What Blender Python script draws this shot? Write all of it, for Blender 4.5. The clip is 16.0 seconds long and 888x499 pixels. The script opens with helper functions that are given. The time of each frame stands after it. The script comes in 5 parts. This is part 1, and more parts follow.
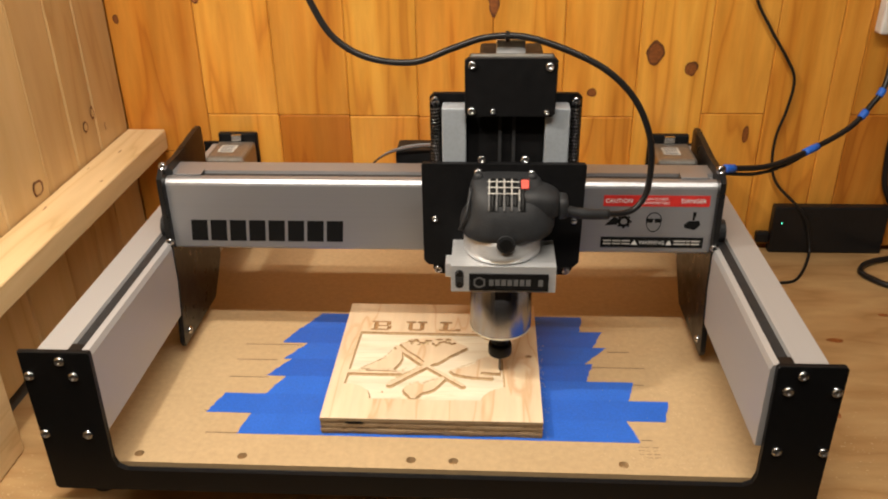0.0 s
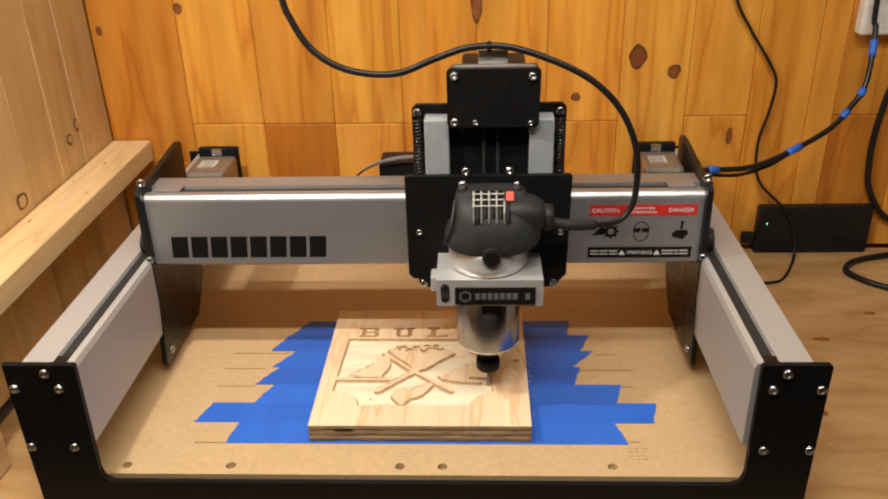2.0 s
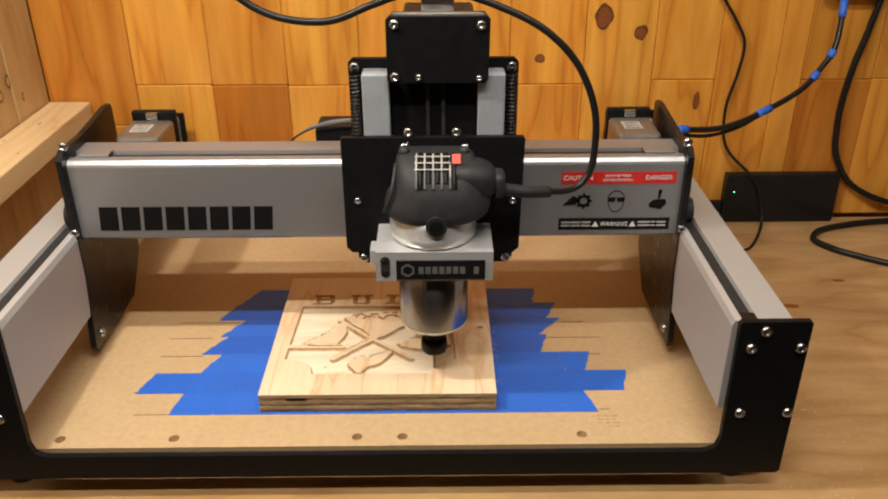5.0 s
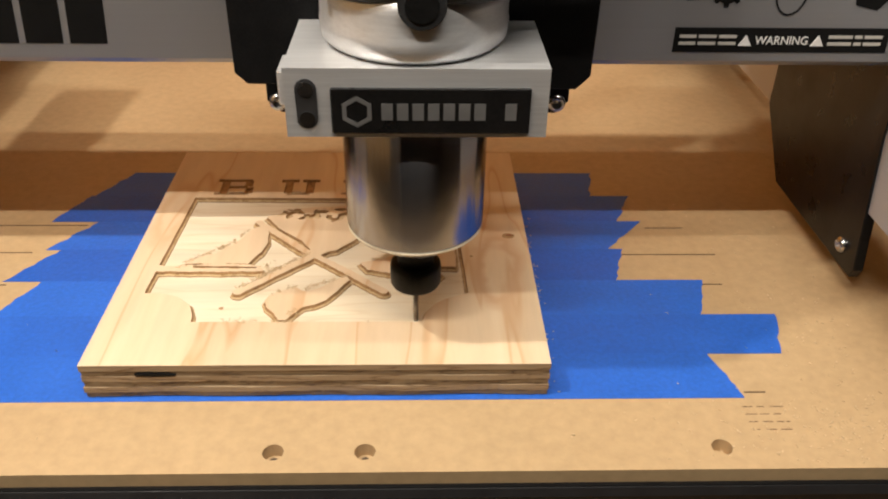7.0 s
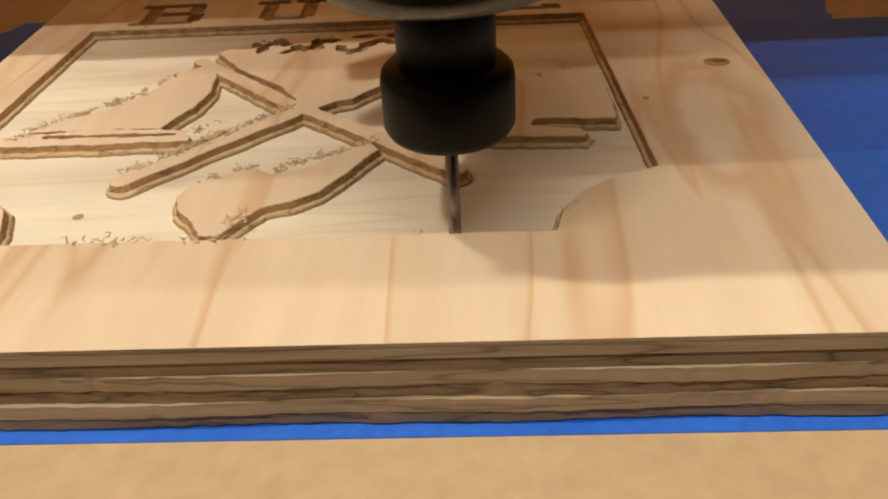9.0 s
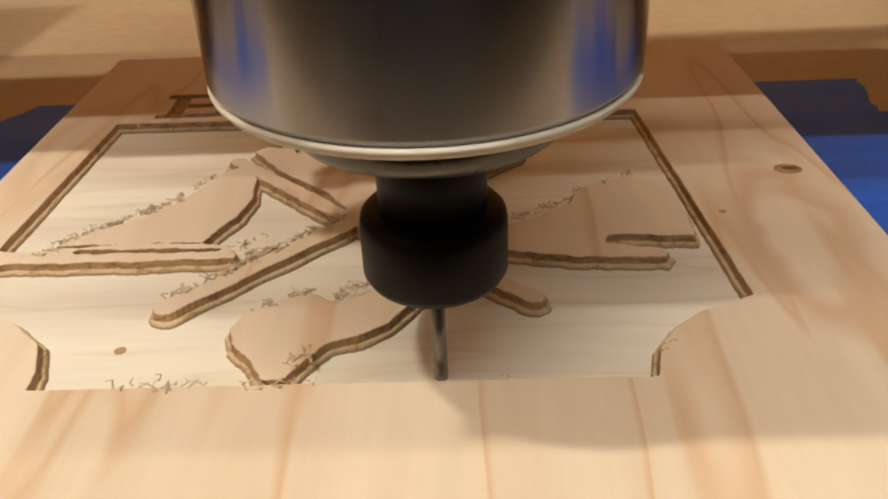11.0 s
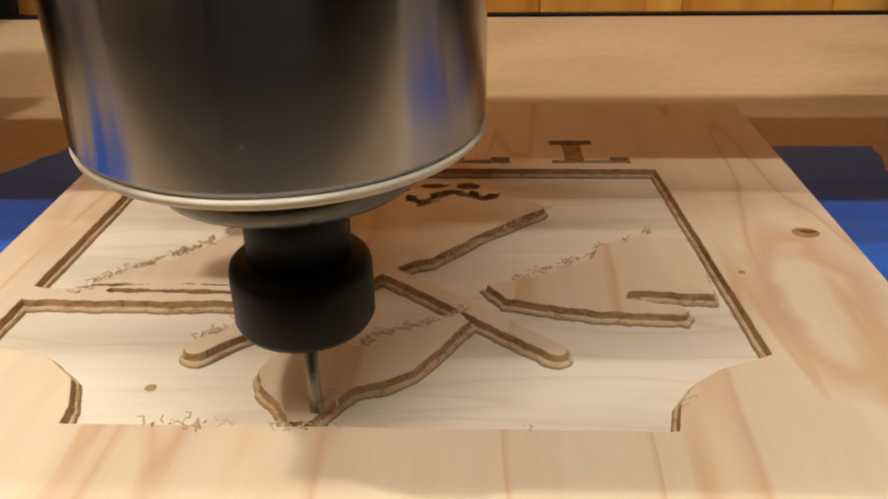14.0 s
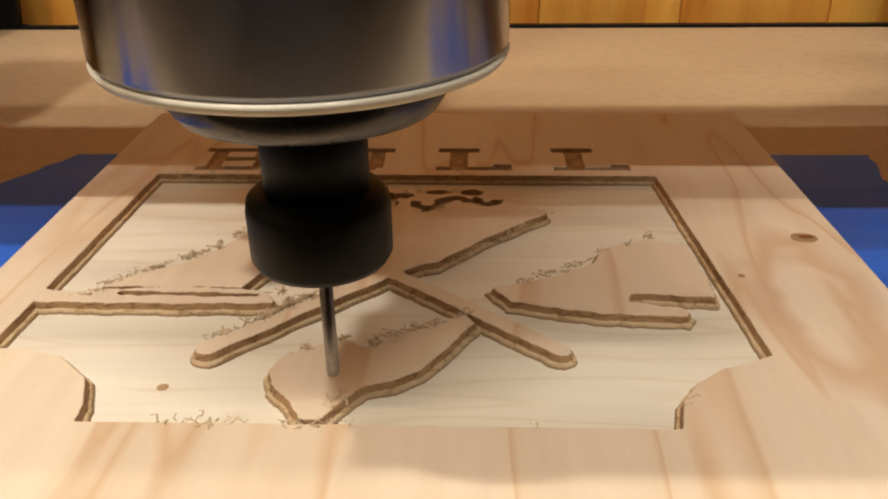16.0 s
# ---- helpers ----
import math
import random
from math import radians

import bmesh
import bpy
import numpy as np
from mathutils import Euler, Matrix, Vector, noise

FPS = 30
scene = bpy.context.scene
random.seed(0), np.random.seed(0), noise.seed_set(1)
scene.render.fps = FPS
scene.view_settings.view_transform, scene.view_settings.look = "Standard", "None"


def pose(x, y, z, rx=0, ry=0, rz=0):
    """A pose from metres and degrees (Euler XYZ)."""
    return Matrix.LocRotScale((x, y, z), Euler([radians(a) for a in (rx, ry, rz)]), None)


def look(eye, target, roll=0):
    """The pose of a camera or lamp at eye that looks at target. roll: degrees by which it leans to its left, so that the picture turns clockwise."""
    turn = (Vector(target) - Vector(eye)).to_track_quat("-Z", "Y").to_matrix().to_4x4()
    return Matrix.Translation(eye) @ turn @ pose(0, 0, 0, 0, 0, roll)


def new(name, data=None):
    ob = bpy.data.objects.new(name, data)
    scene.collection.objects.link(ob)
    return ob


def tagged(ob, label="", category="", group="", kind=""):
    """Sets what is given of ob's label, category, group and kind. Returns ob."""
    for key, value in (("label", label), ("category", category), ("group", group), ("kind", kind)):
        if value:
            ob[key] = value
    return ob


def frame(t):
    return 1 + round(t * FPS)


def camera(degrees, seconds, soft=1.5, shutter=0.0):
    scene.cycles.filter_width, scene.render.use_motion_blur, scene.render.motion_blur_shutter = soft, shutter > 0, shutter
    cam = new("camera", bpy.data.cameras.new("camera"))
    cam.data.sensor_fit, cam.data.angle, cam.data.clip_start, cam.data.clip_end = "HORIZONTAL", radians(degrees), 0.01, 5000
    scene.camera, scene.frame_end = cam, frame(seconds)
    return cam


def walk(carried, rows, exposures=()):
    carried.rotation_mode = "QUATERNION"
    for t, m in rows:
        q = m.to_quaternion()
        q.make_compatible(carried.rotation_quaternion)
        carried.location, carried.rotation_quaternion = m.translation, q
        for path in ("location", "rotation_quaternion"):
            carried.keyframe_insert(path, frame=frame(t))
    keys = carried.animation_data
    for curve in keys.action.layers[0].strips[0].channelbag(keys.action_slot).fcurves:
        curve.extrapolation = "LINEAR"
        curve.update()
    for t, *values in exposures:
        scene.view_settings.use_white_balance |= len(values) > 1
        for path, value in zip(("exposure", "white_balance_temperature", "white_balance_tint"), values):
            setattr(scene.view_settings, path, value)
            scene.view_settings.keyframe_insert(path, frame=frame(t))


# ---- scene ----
cam = camera(56.2, 16.0, soft=2.0)
PATH = [
    (0, (0.053, -0.558, 0.528), (-0.054, 1.214, -0.394), -0.9),
    (0.5, (0.055, -0.558, 0.527), (-0.041, 1.213, -0.396), -1.1),
    (1, (0.057, -0.559, 0.529), (-0.037, 1.216, -0.388), -1.5),
    (1.5, (0.058, -0.559, 0.529), (-0.035, 1.221, -0.378), -1.7),
    (2, (0.059, -0.56, 0.527), (-0.028, 1.22, -0.379), -1.6),
    (2.5, (0.061, -0.56, 0.527), (-0.016, 1.219, -0.382), -1.3),
    (3, (0.06, -0.562, 0.524), (-0.009, 1.217, -0.388), -1.1),
    (3.5, (0.059, -0.566, 0.519), (-0.001, 1.21, -0.399), -1.3),
    (3.7, (0.06, -0.565, 0.517), (0.003, 1.214, -0.396), -1.4),
    (5.8, (0.042, -0.431, 0.418), (0.123, 1.318, -0.548), 1.7),
    (6, (0.037, -0.388, 0.397), (0.13, 1.339, -0.606), 2.1),
    (6.5, (0.036, -0.294, 0.335), (0.106, 1.402, -0.723), 1.2),
    (7, (0.047, -0.219, 0.271), (0.104, 1.449, -0.831), 1.0),
    (7.5, (0.045, -0.15, 0.202), (0.058, 1.477, -0.961), 0.1),
    (8, (0.043, -0.086, 0.143), (-0.015, 1.532, -1.031), -1.8),
    (8.5, (0.039, -0.05, 0.121), (-0.059, 1.574, -1.042), -3.5),
    (9, (0.034, -0.034, 0.109), (-0.063, 1.6, -1.041), -3.6),
    (9.5, (0.025, -0.018, 0.114), (-0.071, 1.634, -1.01), -3.7),
    (10, (0.015, -0.014, 0.114), (-0.058, 1.67, -0.963), -3.5),
    (10.2, (0.015, -0.012, 0.116), (-0.043, 1.67, -0.964), -3.5),
    (12.3, (0.013, -0.015, 0.115), (-0.051, 1.723, -0.872), -1.0),
    (12.5, (0.014, -0.015, 0.117), (-0.057, 1.725, -0.867), -1.0),
    (13, (0.012, -0.014, 0.118), (-0.055, 1.734, -0.852), -0.9),
    (13.5, (0.012, -0.014, 0.119), (-0.053, 1.738, -0.843), -0.9),
    (14, (0.011, -0.017, 0.118), (-0.054, 1.743, -0.83), -0.8),
    (14.5, (0.011, -0.016, 0.119), (-0.051, 1.745, -0.826), -0.6),
    (15, (0.01, -0.016, 0.12), (-0.051, 1.747, -0.823), -0.5),
    (15.5, (0.009, -0.018, 0.119), (-0.048, 1.751, -0.814), -0.5),
    (16, (0.009, -0.021, 0.118), (-0.048, 1.752, -0.805), -0.6),
]
walk(cam, [(t, look(eye, target, roll)) for t, eye, target, roll in PATH],
     exposures=[(0, -0.08, 6700, 10), (3.7, -0.08, 6700, 10), (6, -0.02, 6450, 10), (7, 0.0, 6500, 10), (8, -0.38, 6850, 10), (9, -0.42, 6550, 10), (10, -0.42, 6150, 10), (12.5, -0.22, 6100, 10), (16, -0.2, 6100, 10)])

# ---- light ----
scene.view_settings.exposure = 0.0
world = bpy.data.worlds.new("world")
scene.world = world
world.use_nodes = True
world.node_tree.nodes["Background"].inputs[0].default_value = (1.0, 0.86, 0.68, 1)
world.node_tree.nodes["Background"].inputs[1].default_value = 0.01


def area_lamp(name, place, target, sx, sy, watts, colour):
    data = bpy.data.lights.new(name, "AREA")
    data.shape, data.size, data.size_y, data.energy, data.color = "RECTANGLE", sx, sy, watts, colour
    ob = new(name, data)
    ob.matrix_world = look(place, target)
    return ob


LAMP = (1.0, 0.925, 0.82)
area_lamp("ceiling_lamp_front", (0.0, -0.585, 1.46), (0.0, -0.585, 0), 1.1, 0.03, 22.5, LAMP)
area_lamp("shelf_lamp_side", (-0.293, -0.024, 0.701), (-0.03, 0.08, 0), 0.018, 0.018, 2.8, LAMP)
area_lamp("shelf_lamp_strip", (0.05, -0.024, 0.701), (0.05, 0.08, 0), 0.9, 0.010, 2.1, LAMP)
# added fill without a known source, only to brighten the back wall
area_lamp("wall_fill_back", (0.22, 0.40, 1.15), (0.22, 0.56, 1.02), 1.3, 0.05, 0.9, LAMP)


# ---- materials ----
def nodes_of(name):
    m = bpy.data.materials.new(name)
    m.use_nodes = True
    nt = m.node_tree
    return m, nt, nt.nodes["Principled BSDF"]


def node(nt, kind, **values):
    n = nt.nodes.new(kind)
    for k, v in values.items():
        n.inputs[k.replace("_", " ")].default_value = v
    return n


def ramp(nt, source, stops):
    r = nt.nodes.new("ShaderNodeValToRGB")
    while len(r.color_ramp.elements) < len(stops):
        r.color_ramp.elements.new(0.5)
    for e, (at, c) in zip(r.color_ramp.elements, stops):
        e.position, e.color = at, (*c, 1)
    nt.links.new(source, r.inputs[0])
    return r.outputs[0]


def mixed(nt, kind, fac, a, b):
    n = nt.nodes.new("ShaderNodeMix")
    n.data_type, n.blend_type = "RGBA", kind
    if isinstance(fac, float):
        n.inputs[0].default_value = fac
    else:
        nt.links.new(fac, n.inputs[0])
    for sock, v in ((n.inputs[6], a), (n.inputs[7], b)):
        if isinstance(v, tuple):
            sock.default_value = (*v, 1)
        else:
            nt.links.new(v, sock)
    return n.outputs[2]


def bump(nt, p, source, strength, distance=0.001):
    b = node(nt, "ShaderNodeBump", Strength=strength, Distance=distance)
    nt.links.new(source, b.inputs["Height"])
    nt.links.new(b.outputs[0], p.inputs["Normal"])


def coords(nt, scale, shift=0.0, kind="Object"):
    tc = nt.nodes.new("ShaderNodeTexCoord")
    mp = node(nt, "ShaderNodeMapping", Scale=scale)
    if shift:
        info = nt.nodes.new("ShaderNodeObjectInfo")
        mul = nt.nodes.new("ShaderNodeVectorMath")
        mul.operation = "SCALE"
        mul.inputs[0].default_value = (shift, shift * 0.7, shift * 1.3)
        nt.links.new(info.outputs["Random"], mul.inputs["Scale"])
        add = nt.nodes.new("ShaderNodeVectorMath")
        nt.links.new(tc.outputs[kind], add.inputs[0])
        nt.links.new(mul.outputs[0], add.inputs[1])
        nt.links.new(add.outputs[0], mp.inputs[0])
    else:
        nt.links.new(tc.outputs[kind], mp.inputs[0])
    return mp.outputs[0]


def wood_colour(nt, light, mid, dark, scale, shift=0.0, fine=9.0, contrast=1.0, grainy=0.5):
    """Colour and grain of wood; the grain runs along the axis with the smallest scale."""
    v = coords(nt, scale, shift)
    warp = node(nt, "ShaderNodeTexNoise", Scale=1.4, Detail=3.0, Roughness=0.55)
    nt.links.new(v, warp.inputs["Vector"])
    rings = nt.nodes.new("ShaderNodeMath")
    rings.operation = "MULTIPLY"
    nt.links.new(warp.outputs[0], rings.inputs[0])
    rings.inputs[1].default_value = 7.0
    part_of = nt.nodes.new("ShaderNodeMath")
    part_of.operation = "FRACT"
    nt.links.new(rings.outputs[0], part_of.inputs[0])
    c = ramp(nt, part_of.outputs[0], [(0.0, mid), (0.45, light), (0.8, mid), (0.93, tuple(a + (b - a) * contrast for a, b in zip(mid, dark))), (1.0, mid)])
    v2 = coords(nt, tuple(s * fine for s in scale), shift)
    grain = node(nt, "ShaderNodeTexNoise", Scale=1.0, Detail=5.0, Roughness=0.65)
    nt.links.new(v2, grain.inputs["Vector"])
    g = ramp(nt, grain.outputs[0], [(0.3, (0.72, 0.68, 0.62)), (0.6, (1, 1, 1))])
    c = mixed(nt, "MULTIPLY", grainy, c, g)
    blot = node(nt, "ShaderNodeTexNoise", Scale=2.2, Detail=3.0)
    nt.links.new(v, blot.inputs["Vector"])
    b = ramp(nt, blot.outputs[0], [(0.3, (0.78, 0.72, 0.66)), (0.62, (1.05, 1.03, 1.0))])
    return mixed(nt, "MULTIPLY", 0.5, c, b), grain.outputs[0]


def wood(name, light, mid, dark, scale=(14, 14, 1.6), rough=0.5, shift=3.0, vary=0.25, fine=9.0, contrast=1.0, grainy=0.5):
    m, nt, p = nodes_of(name)
    c, grain = wood_colour(nt, light, mid, dark, scale, shift, fine, contrast, grainy)
    if vary:
        info = nt.nodes.new("ShaderNodeObjectInfo")
        t = ramp(nt, info.outputs["Random"], [(0.0, (1 - vary * 0.7, 1 - vary, 1 - 1.3 * vary)), (0.4, (1 - vary * 0.1, 1 - vary * 0.2, 1 - vary * 0.3)), (0.7, (1, 1, 1)), (1.0, (1 + vary * 0.3, 1 + vary * 0.42, 1 + vary * 0.5))])
        c = mixed(nt, "MULTIPLY", 1.0, c, t)
    nt.links.new(c, p.inputs["Base Color"])
    p.inputs["Roughness"].default_value = rough
    bump(nt, p, grain, 0.25, 0.0006)
    return m


def figure(nt, colour, centre, size, tint):
    """Darker outlines of a growth-ring figure in the face veneer."""
    v = coords(nt, (1, 1, 1))
    n = node(nt, "ShaderNodeTexNoise", Scale=55.0, Detail=2.0)
    nt.links.new(v, n.inputs["Vector"])
    sub = nt.nodes.new("ShaderNodeVectorMath")
    sub.operation = "SUBTRACT"
    sub.inputs[1].default_value = (*centre, 0)
    nt.links.new(v, sub.inputs[0])
    mul = nt.nodes.new("ShaderNodeVectorMath")
    mul.operation = "MULTIPLY"
    mul.inputs[1].default_value = (1 / size[0], 1 / size[1], 0)
    nt.links.new(sub.outputs[0], mul.inputs[0])
    far = nt.nodes.new("ShaderNodeVectorMath")
    far.operation = "LENGTH"
    nt.links.new(mul.outputs[0], far.inputs[0])
    add = nt.nodes.new("ShaderNodeMath")
    add.operation = "ADD"
    nt.links.new(far.outputs["Value"], add.inputs[0])
    nt.links.new(n.outputs[0], add.inputs[1])
    half = nt.nodes.new("ShaderNodeMath")
    half.operation = "MULTIPLY"
    half.inputs[1].default_value = 0.4
    nt.links.new(add.outputs[0], half.inputs[0])
    f = ramp(nt, half.outputs[0], [(0.46, (0, 0, 0)), (0.555, (0.85, 0.85, 0.85)), (0.60, (0.95, 0.95, 0.95)), (0.80, (0, 0, 0))])
    return mixed(nt, "MIX", f, colour, tint)


def carved_ply(name, top, ledge, deep):
    """Plywood whose layers show by depth: face veneer, brown cut layer, pale step, dark glue line, fresh core."""
    m, nt, p = nodes_of(name)
    face, grain = wood_colour(nt, (0.79, 0.635, 0.445), (0.765, 0.60, 0.405), (0.64, 0.39, 0.20), (13, 1.6, 13), 0, 10.0, 0.7, 0.25)
    floor, _ = wood_colour(nt, (0.84, 0.76, 0.60), (0.82, 0.73, 0.555), (0.66, 0.52, 0.33), (3, 26, 26), 0, 9.0, 0.35, 0.2)
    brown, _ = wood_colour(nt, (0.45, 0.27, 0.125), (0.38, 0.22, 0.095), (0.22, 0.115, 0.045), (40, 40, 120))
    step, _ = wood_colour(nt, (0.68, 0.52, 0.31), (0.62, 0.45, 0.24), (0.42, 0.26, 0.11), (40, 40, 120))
    tc = nt.nodes.new("ShaderNodeTexCoord")
    xyz = nt.nodes.new("ShaderNodeSeparateXYZ")
    nt.links.new(tc.outputs["Object"], xyz.inputs[0])
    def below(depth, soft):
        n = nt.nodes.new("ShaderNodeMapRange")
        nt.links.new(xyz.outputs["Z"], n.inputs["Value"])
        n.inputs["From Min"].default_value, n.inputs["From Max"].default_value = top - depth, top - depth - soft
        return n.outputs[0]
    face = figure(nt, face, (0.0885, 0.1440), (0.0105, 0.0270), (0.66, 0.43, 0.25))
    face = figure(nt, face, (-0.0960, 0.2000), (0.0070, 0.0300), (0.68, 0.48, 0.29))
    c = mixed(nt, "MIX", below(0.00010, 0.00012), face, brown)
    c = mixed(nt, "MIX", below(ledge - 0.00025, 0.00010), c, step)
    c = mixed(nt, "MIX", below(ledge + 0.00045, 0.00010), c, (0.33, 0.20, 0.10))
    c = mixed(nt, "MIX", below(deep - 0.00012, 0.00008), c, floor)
    nt.links.new(c, p.inputs["Base Color"])
    p.inputs["Roughness"].default_value = 0.6
    bump(nt, p, grain, 0.2, 0.0005)
    return m


def plain(name, colour, rough=0.5, metal=0.0, noise_scale=60.0, vary=0.15, relief=0.05, coat=0.0):
    m, nt, p = nodes_of(name)
    v = coords(nt, (1, 1, 1))
    n = node(nt, "ShaderNodeTexNoise", Scale=noise_scale, Detail=6.0, Roughness=0.6)
    nt.links.new(v, n.inputs["Vector"])
    n2 = node(nt, "ShaderNodeTexNoise", Scale=noise_scale * 0.12, Detail=3.0)
    nt.links.new(v, n2.inputs["Vector"])
    a = tuple(max(0, c * (1 - vary)) for c in colour)
    b = tuple(min(1, c * (1 + vary)) for c in colour)
    c1 = ramp(nt, n.outputs[0], [(0.3, a), (0.7, b)])
    c2 = ramp(nt, n2.outputs[0], [(0.3, (1 - vary * 0.8,) * 3), (0.7, (1, 1, 1))])
    nt.links.new(mixed(nt, "MULTIPLY", 1.0, c1, c2), p.inputs["Base Color"])
    r = ramp(nt, n2.outputs[0], [(0.3, (max(0, rough - 0.07),) * 3), (0.7, (min(1, rough + 0.08),) * 3)])
    nt.links.new(r, p.inputs["Roughness"])
    p.inputs["Metallic"].default_value = metal
    p.inputs["Coat Weight"].default_value = coat
    if max(colour) < 0.03:
        p.inputs["Specular IOR Level"].default_value = 0.12 if max(colour) < 0.01 else 0.3
    if relief:
        bump(nt, p, n.outputs[0], relief, 0.0006)
    return m


def brushed(name, colour, rough, scale, metal=1.0, relief=0.04, streak=0.05):
    """Machined metal with fine lines across the axes of large scale."""
    m, nt, p = nodes_of(name)
    v = coords(nt, scale)
    n = node(nt, "ShaderNodeTexNoise", Scale=1.0, Detail=4.0, Roughness=0.7)
    nt.links.new(v, n.inputs["Vector"])
    nt.links.new(ramp(nt, n.outputs[0], [(0.3, tuple(c * (1 - streak) for c in colour)), (0.7, colour)]), p.inputs["Base Color"])
    nt.links.new(ramp(nt, n.outputs[0], [(0.3, (rough - streak * 0.5,) * 3), (0.7, (rough + streak * 0.5,) * 3)]), p.inputs["Roughness"])
    p.inputs["Metallic"].default_value = metal
    bump(nt, p, n.outputs[0], relief, 0.0002)
    return m


M_WALL = wood("knotty_pine_varnished", (0.82, 0.400, 0.070), (0.76, 0.330, 0.048), (0.56, 0.19, 0.024), (7, 7, 0.7), 0.3, 5.0, 0.10, 7.0, 0.65, 0.75)


def toned(m):
    """Multiplies a material's colour by the object's own colour."""
    nt = m.node_tree
    p = nt.nodes["Principled BSDF"]
    info = nt.nodes.new("ShaderNodeObjectInfo")
    nt.links.new(mixed(nt, "MULTIPLY", 1.0, p.inputs["Base Color"].links[0].from_socket, info.outputs["Color"]), p.inputs["Base Color"])


toned(M_WALL)
M_LEFT = wood("pale_pine_boards", (0.60, 0.42, 0.205), (0.56, 0.38, 0.17), (0.44, 0.26, 0.10), (6, 6, 0.6), 0.45, 4.0, 0.14, 9.0, 0.5, 0.35)
M_BEAM = wood("raw_pine_timber", (0.80, 0.61, 0.35), (0.76, 0.56, 0.30), (0.60, 0.40, 0.18), (9, 0.8, 9), 0.6, 4.0, 0.1, 9.0, 0.5, 0.3)
M_TABLE = wood("pine_plywood_bench", (0.51, 0.33, 0.15), (0.45, 0.27, 0.115), (0.31, 0.165, 0.055), (1.4, 6, 6), 0.55, 2.0, 0.1, 12.0, 0.4, 0.55)
M_KNOT = plain("dark_knot", (0.15, 0.048, 0.013), 0.5, 0, 300, 0.35, 0.1)
M_TAN = plain("tan_knot", (0.46, 0.28, 0.13), 0.6, 0, 300, 0.3, 0.1)
M_CORE = plain("knot_core", (0.27, 0.085, 0.02), 0.45, 0, 300, 0.3, 0.1)
M_MDF = plain("mdf_board", (0.53, 0.37, 0.20), 0.6, 0, 160, 0.08, 0.04)
M_SLIT = plain("scored_line", (0.10, 0.055, 0.025), 0.9)
M_TAPE = plain("blue_masking_tape", (0.020, 0.135, 0.64), 0.55, 0, 420, 0.12, 0.25)
TAPE_NT = M_TAPE.node_tree
TAPE_P = TAPE_NT.nodes["Principled BSDF"]
TAPE_TONE = ramp(TAPE_NT, TAPE_NT.nodes.new("ShaderNodeObjectInfo").outputs["Random"], [(0.0, (0.80, 0.84, 0.88)), (1.0, (1.1, 1.08, 1.04))])
TAPE_NT.links.new(mixed(TAPE_NT, "MULTIPLY", 1.0, TAPE_P.inputs["Base Color"].links[0].from_socket, TAPE_TONE), TAPE_P.inputs["Base Color"])
M_BLACK = plain("black_powder_coat", (0.008, 0.008, 0.0085), 0.42, 0, 900, 0.25, 0.12)
M_BLACKM = plain("black_anodised_plate", (0.012, 0.0115, 0.0115), 0.32, 0.2, 500, 0.25, 0.06)
M_RUBBER = plain("dark_grey_rubber", (0.024, 0.025, 0.027), 0.55, 0, 700, 0.25, 0.2)
M_CABLE = plain("black_cable", (0.014, 0.013, 0.013), 0.35, 0, 200, 0.2, 0.05)
M_RAIL = brushed("silver_anodised_rail", (0.36, 0.365, 0.38), 0.42, (3, 900, 900), 0.7, 0.02)
M_YRAIL = brushed("silver_anodised_side_rail", (0.50, 0.50, 0.50), 0.5, (900, 3, 900), 0.45)
M_ALU = brushed("machined_aluminium", (0.74, 0.75, 0.76), 0.36, (20, 400, 700), 0.55, 0.06, 0.16)
M_BODY = brushed("polished_motor_barrel", (0.31, 0.31, 0.33), 0.19, (60, 60, 700), 1.0, 0.002, 0.02)
M_BODY.node_tree.nodes["Principled BSDF"].inputs["Anisotropic Rotation"].default_value = 0.25
TANGENT = M_BODY.node_tree.nodes.new("ShaderNodeTangent")
TANGENT.direction_type, TANGENT.axis = "RADIAL", "Z"
M_BODY.node_tree.links.new(TANGENT.outputs[0], M_BODY.node_tree.nodes["Principled BSDF"].inputs["Tangent"])
M_BODY.node_tree.nodes["Principled BSDF"].inputs["Anisotropic"].default_value = 1.0
M_CREAM = plain("ivory_ring", (0.78, 0.68, 0.50), 0.4)
M_STEEL = plain("steel_screw", (0.48, 0.48, 0.49), 0.25, 1.0, 300, 0.1, 0.03)
M_BIT = plain("carbide_bit", (0.30, 0.28, 0.26), 0.35, 1.0, 800, 0.2, 0.05)
M_COLLET = plain("black_oxide_nut", (0.009, 0.009, 0.009), 0.45, 0.0, 500, 0.3, 0.05)
M_NOSE = plain("dark_steel_nose", (0.10, 0.095, 0.09), 0.3, 0.9, 300, 0.15, 0.02)
M_GREY = plain("grey_guide_block", (0.38, 0.42, 0.46), 0.45, 0.3, 300, 0.08, 0.03)
# dark colour standing for the shade inside the clamp's screw recess
M_GREYD = plain("shaded_recess", (0.05, 0.05, 0.052), 0.45, 0.4)
M_RED = plain("red_label", (0.58, 0.025, 0.02), 0.45)
M_INK = plain("black_ink", (0.008, 0.008, 0.008), 0.5)
M_WHITE = plain("white_print", (0.75, 0.74, 0.72), 0.5)
M_PALE = plain("grey_print", (0.13, 0.13, 0.13), 0.5)
M_BAR = plain("pale_grille", (0.48, 0.46, 0.42), 0.4)
M_SWITCH = plain("red_switch", (0.72, 0.10, 0.07), 0.4)
M_PLASTIC = plain("black_plastic", (0.010, 0.010, 0.011), 0.4, 0, 500, 0.2, 0.08)
M_OUTLET = plain("white_plastic", (0.78, 0.76, 0.72), 0.4)
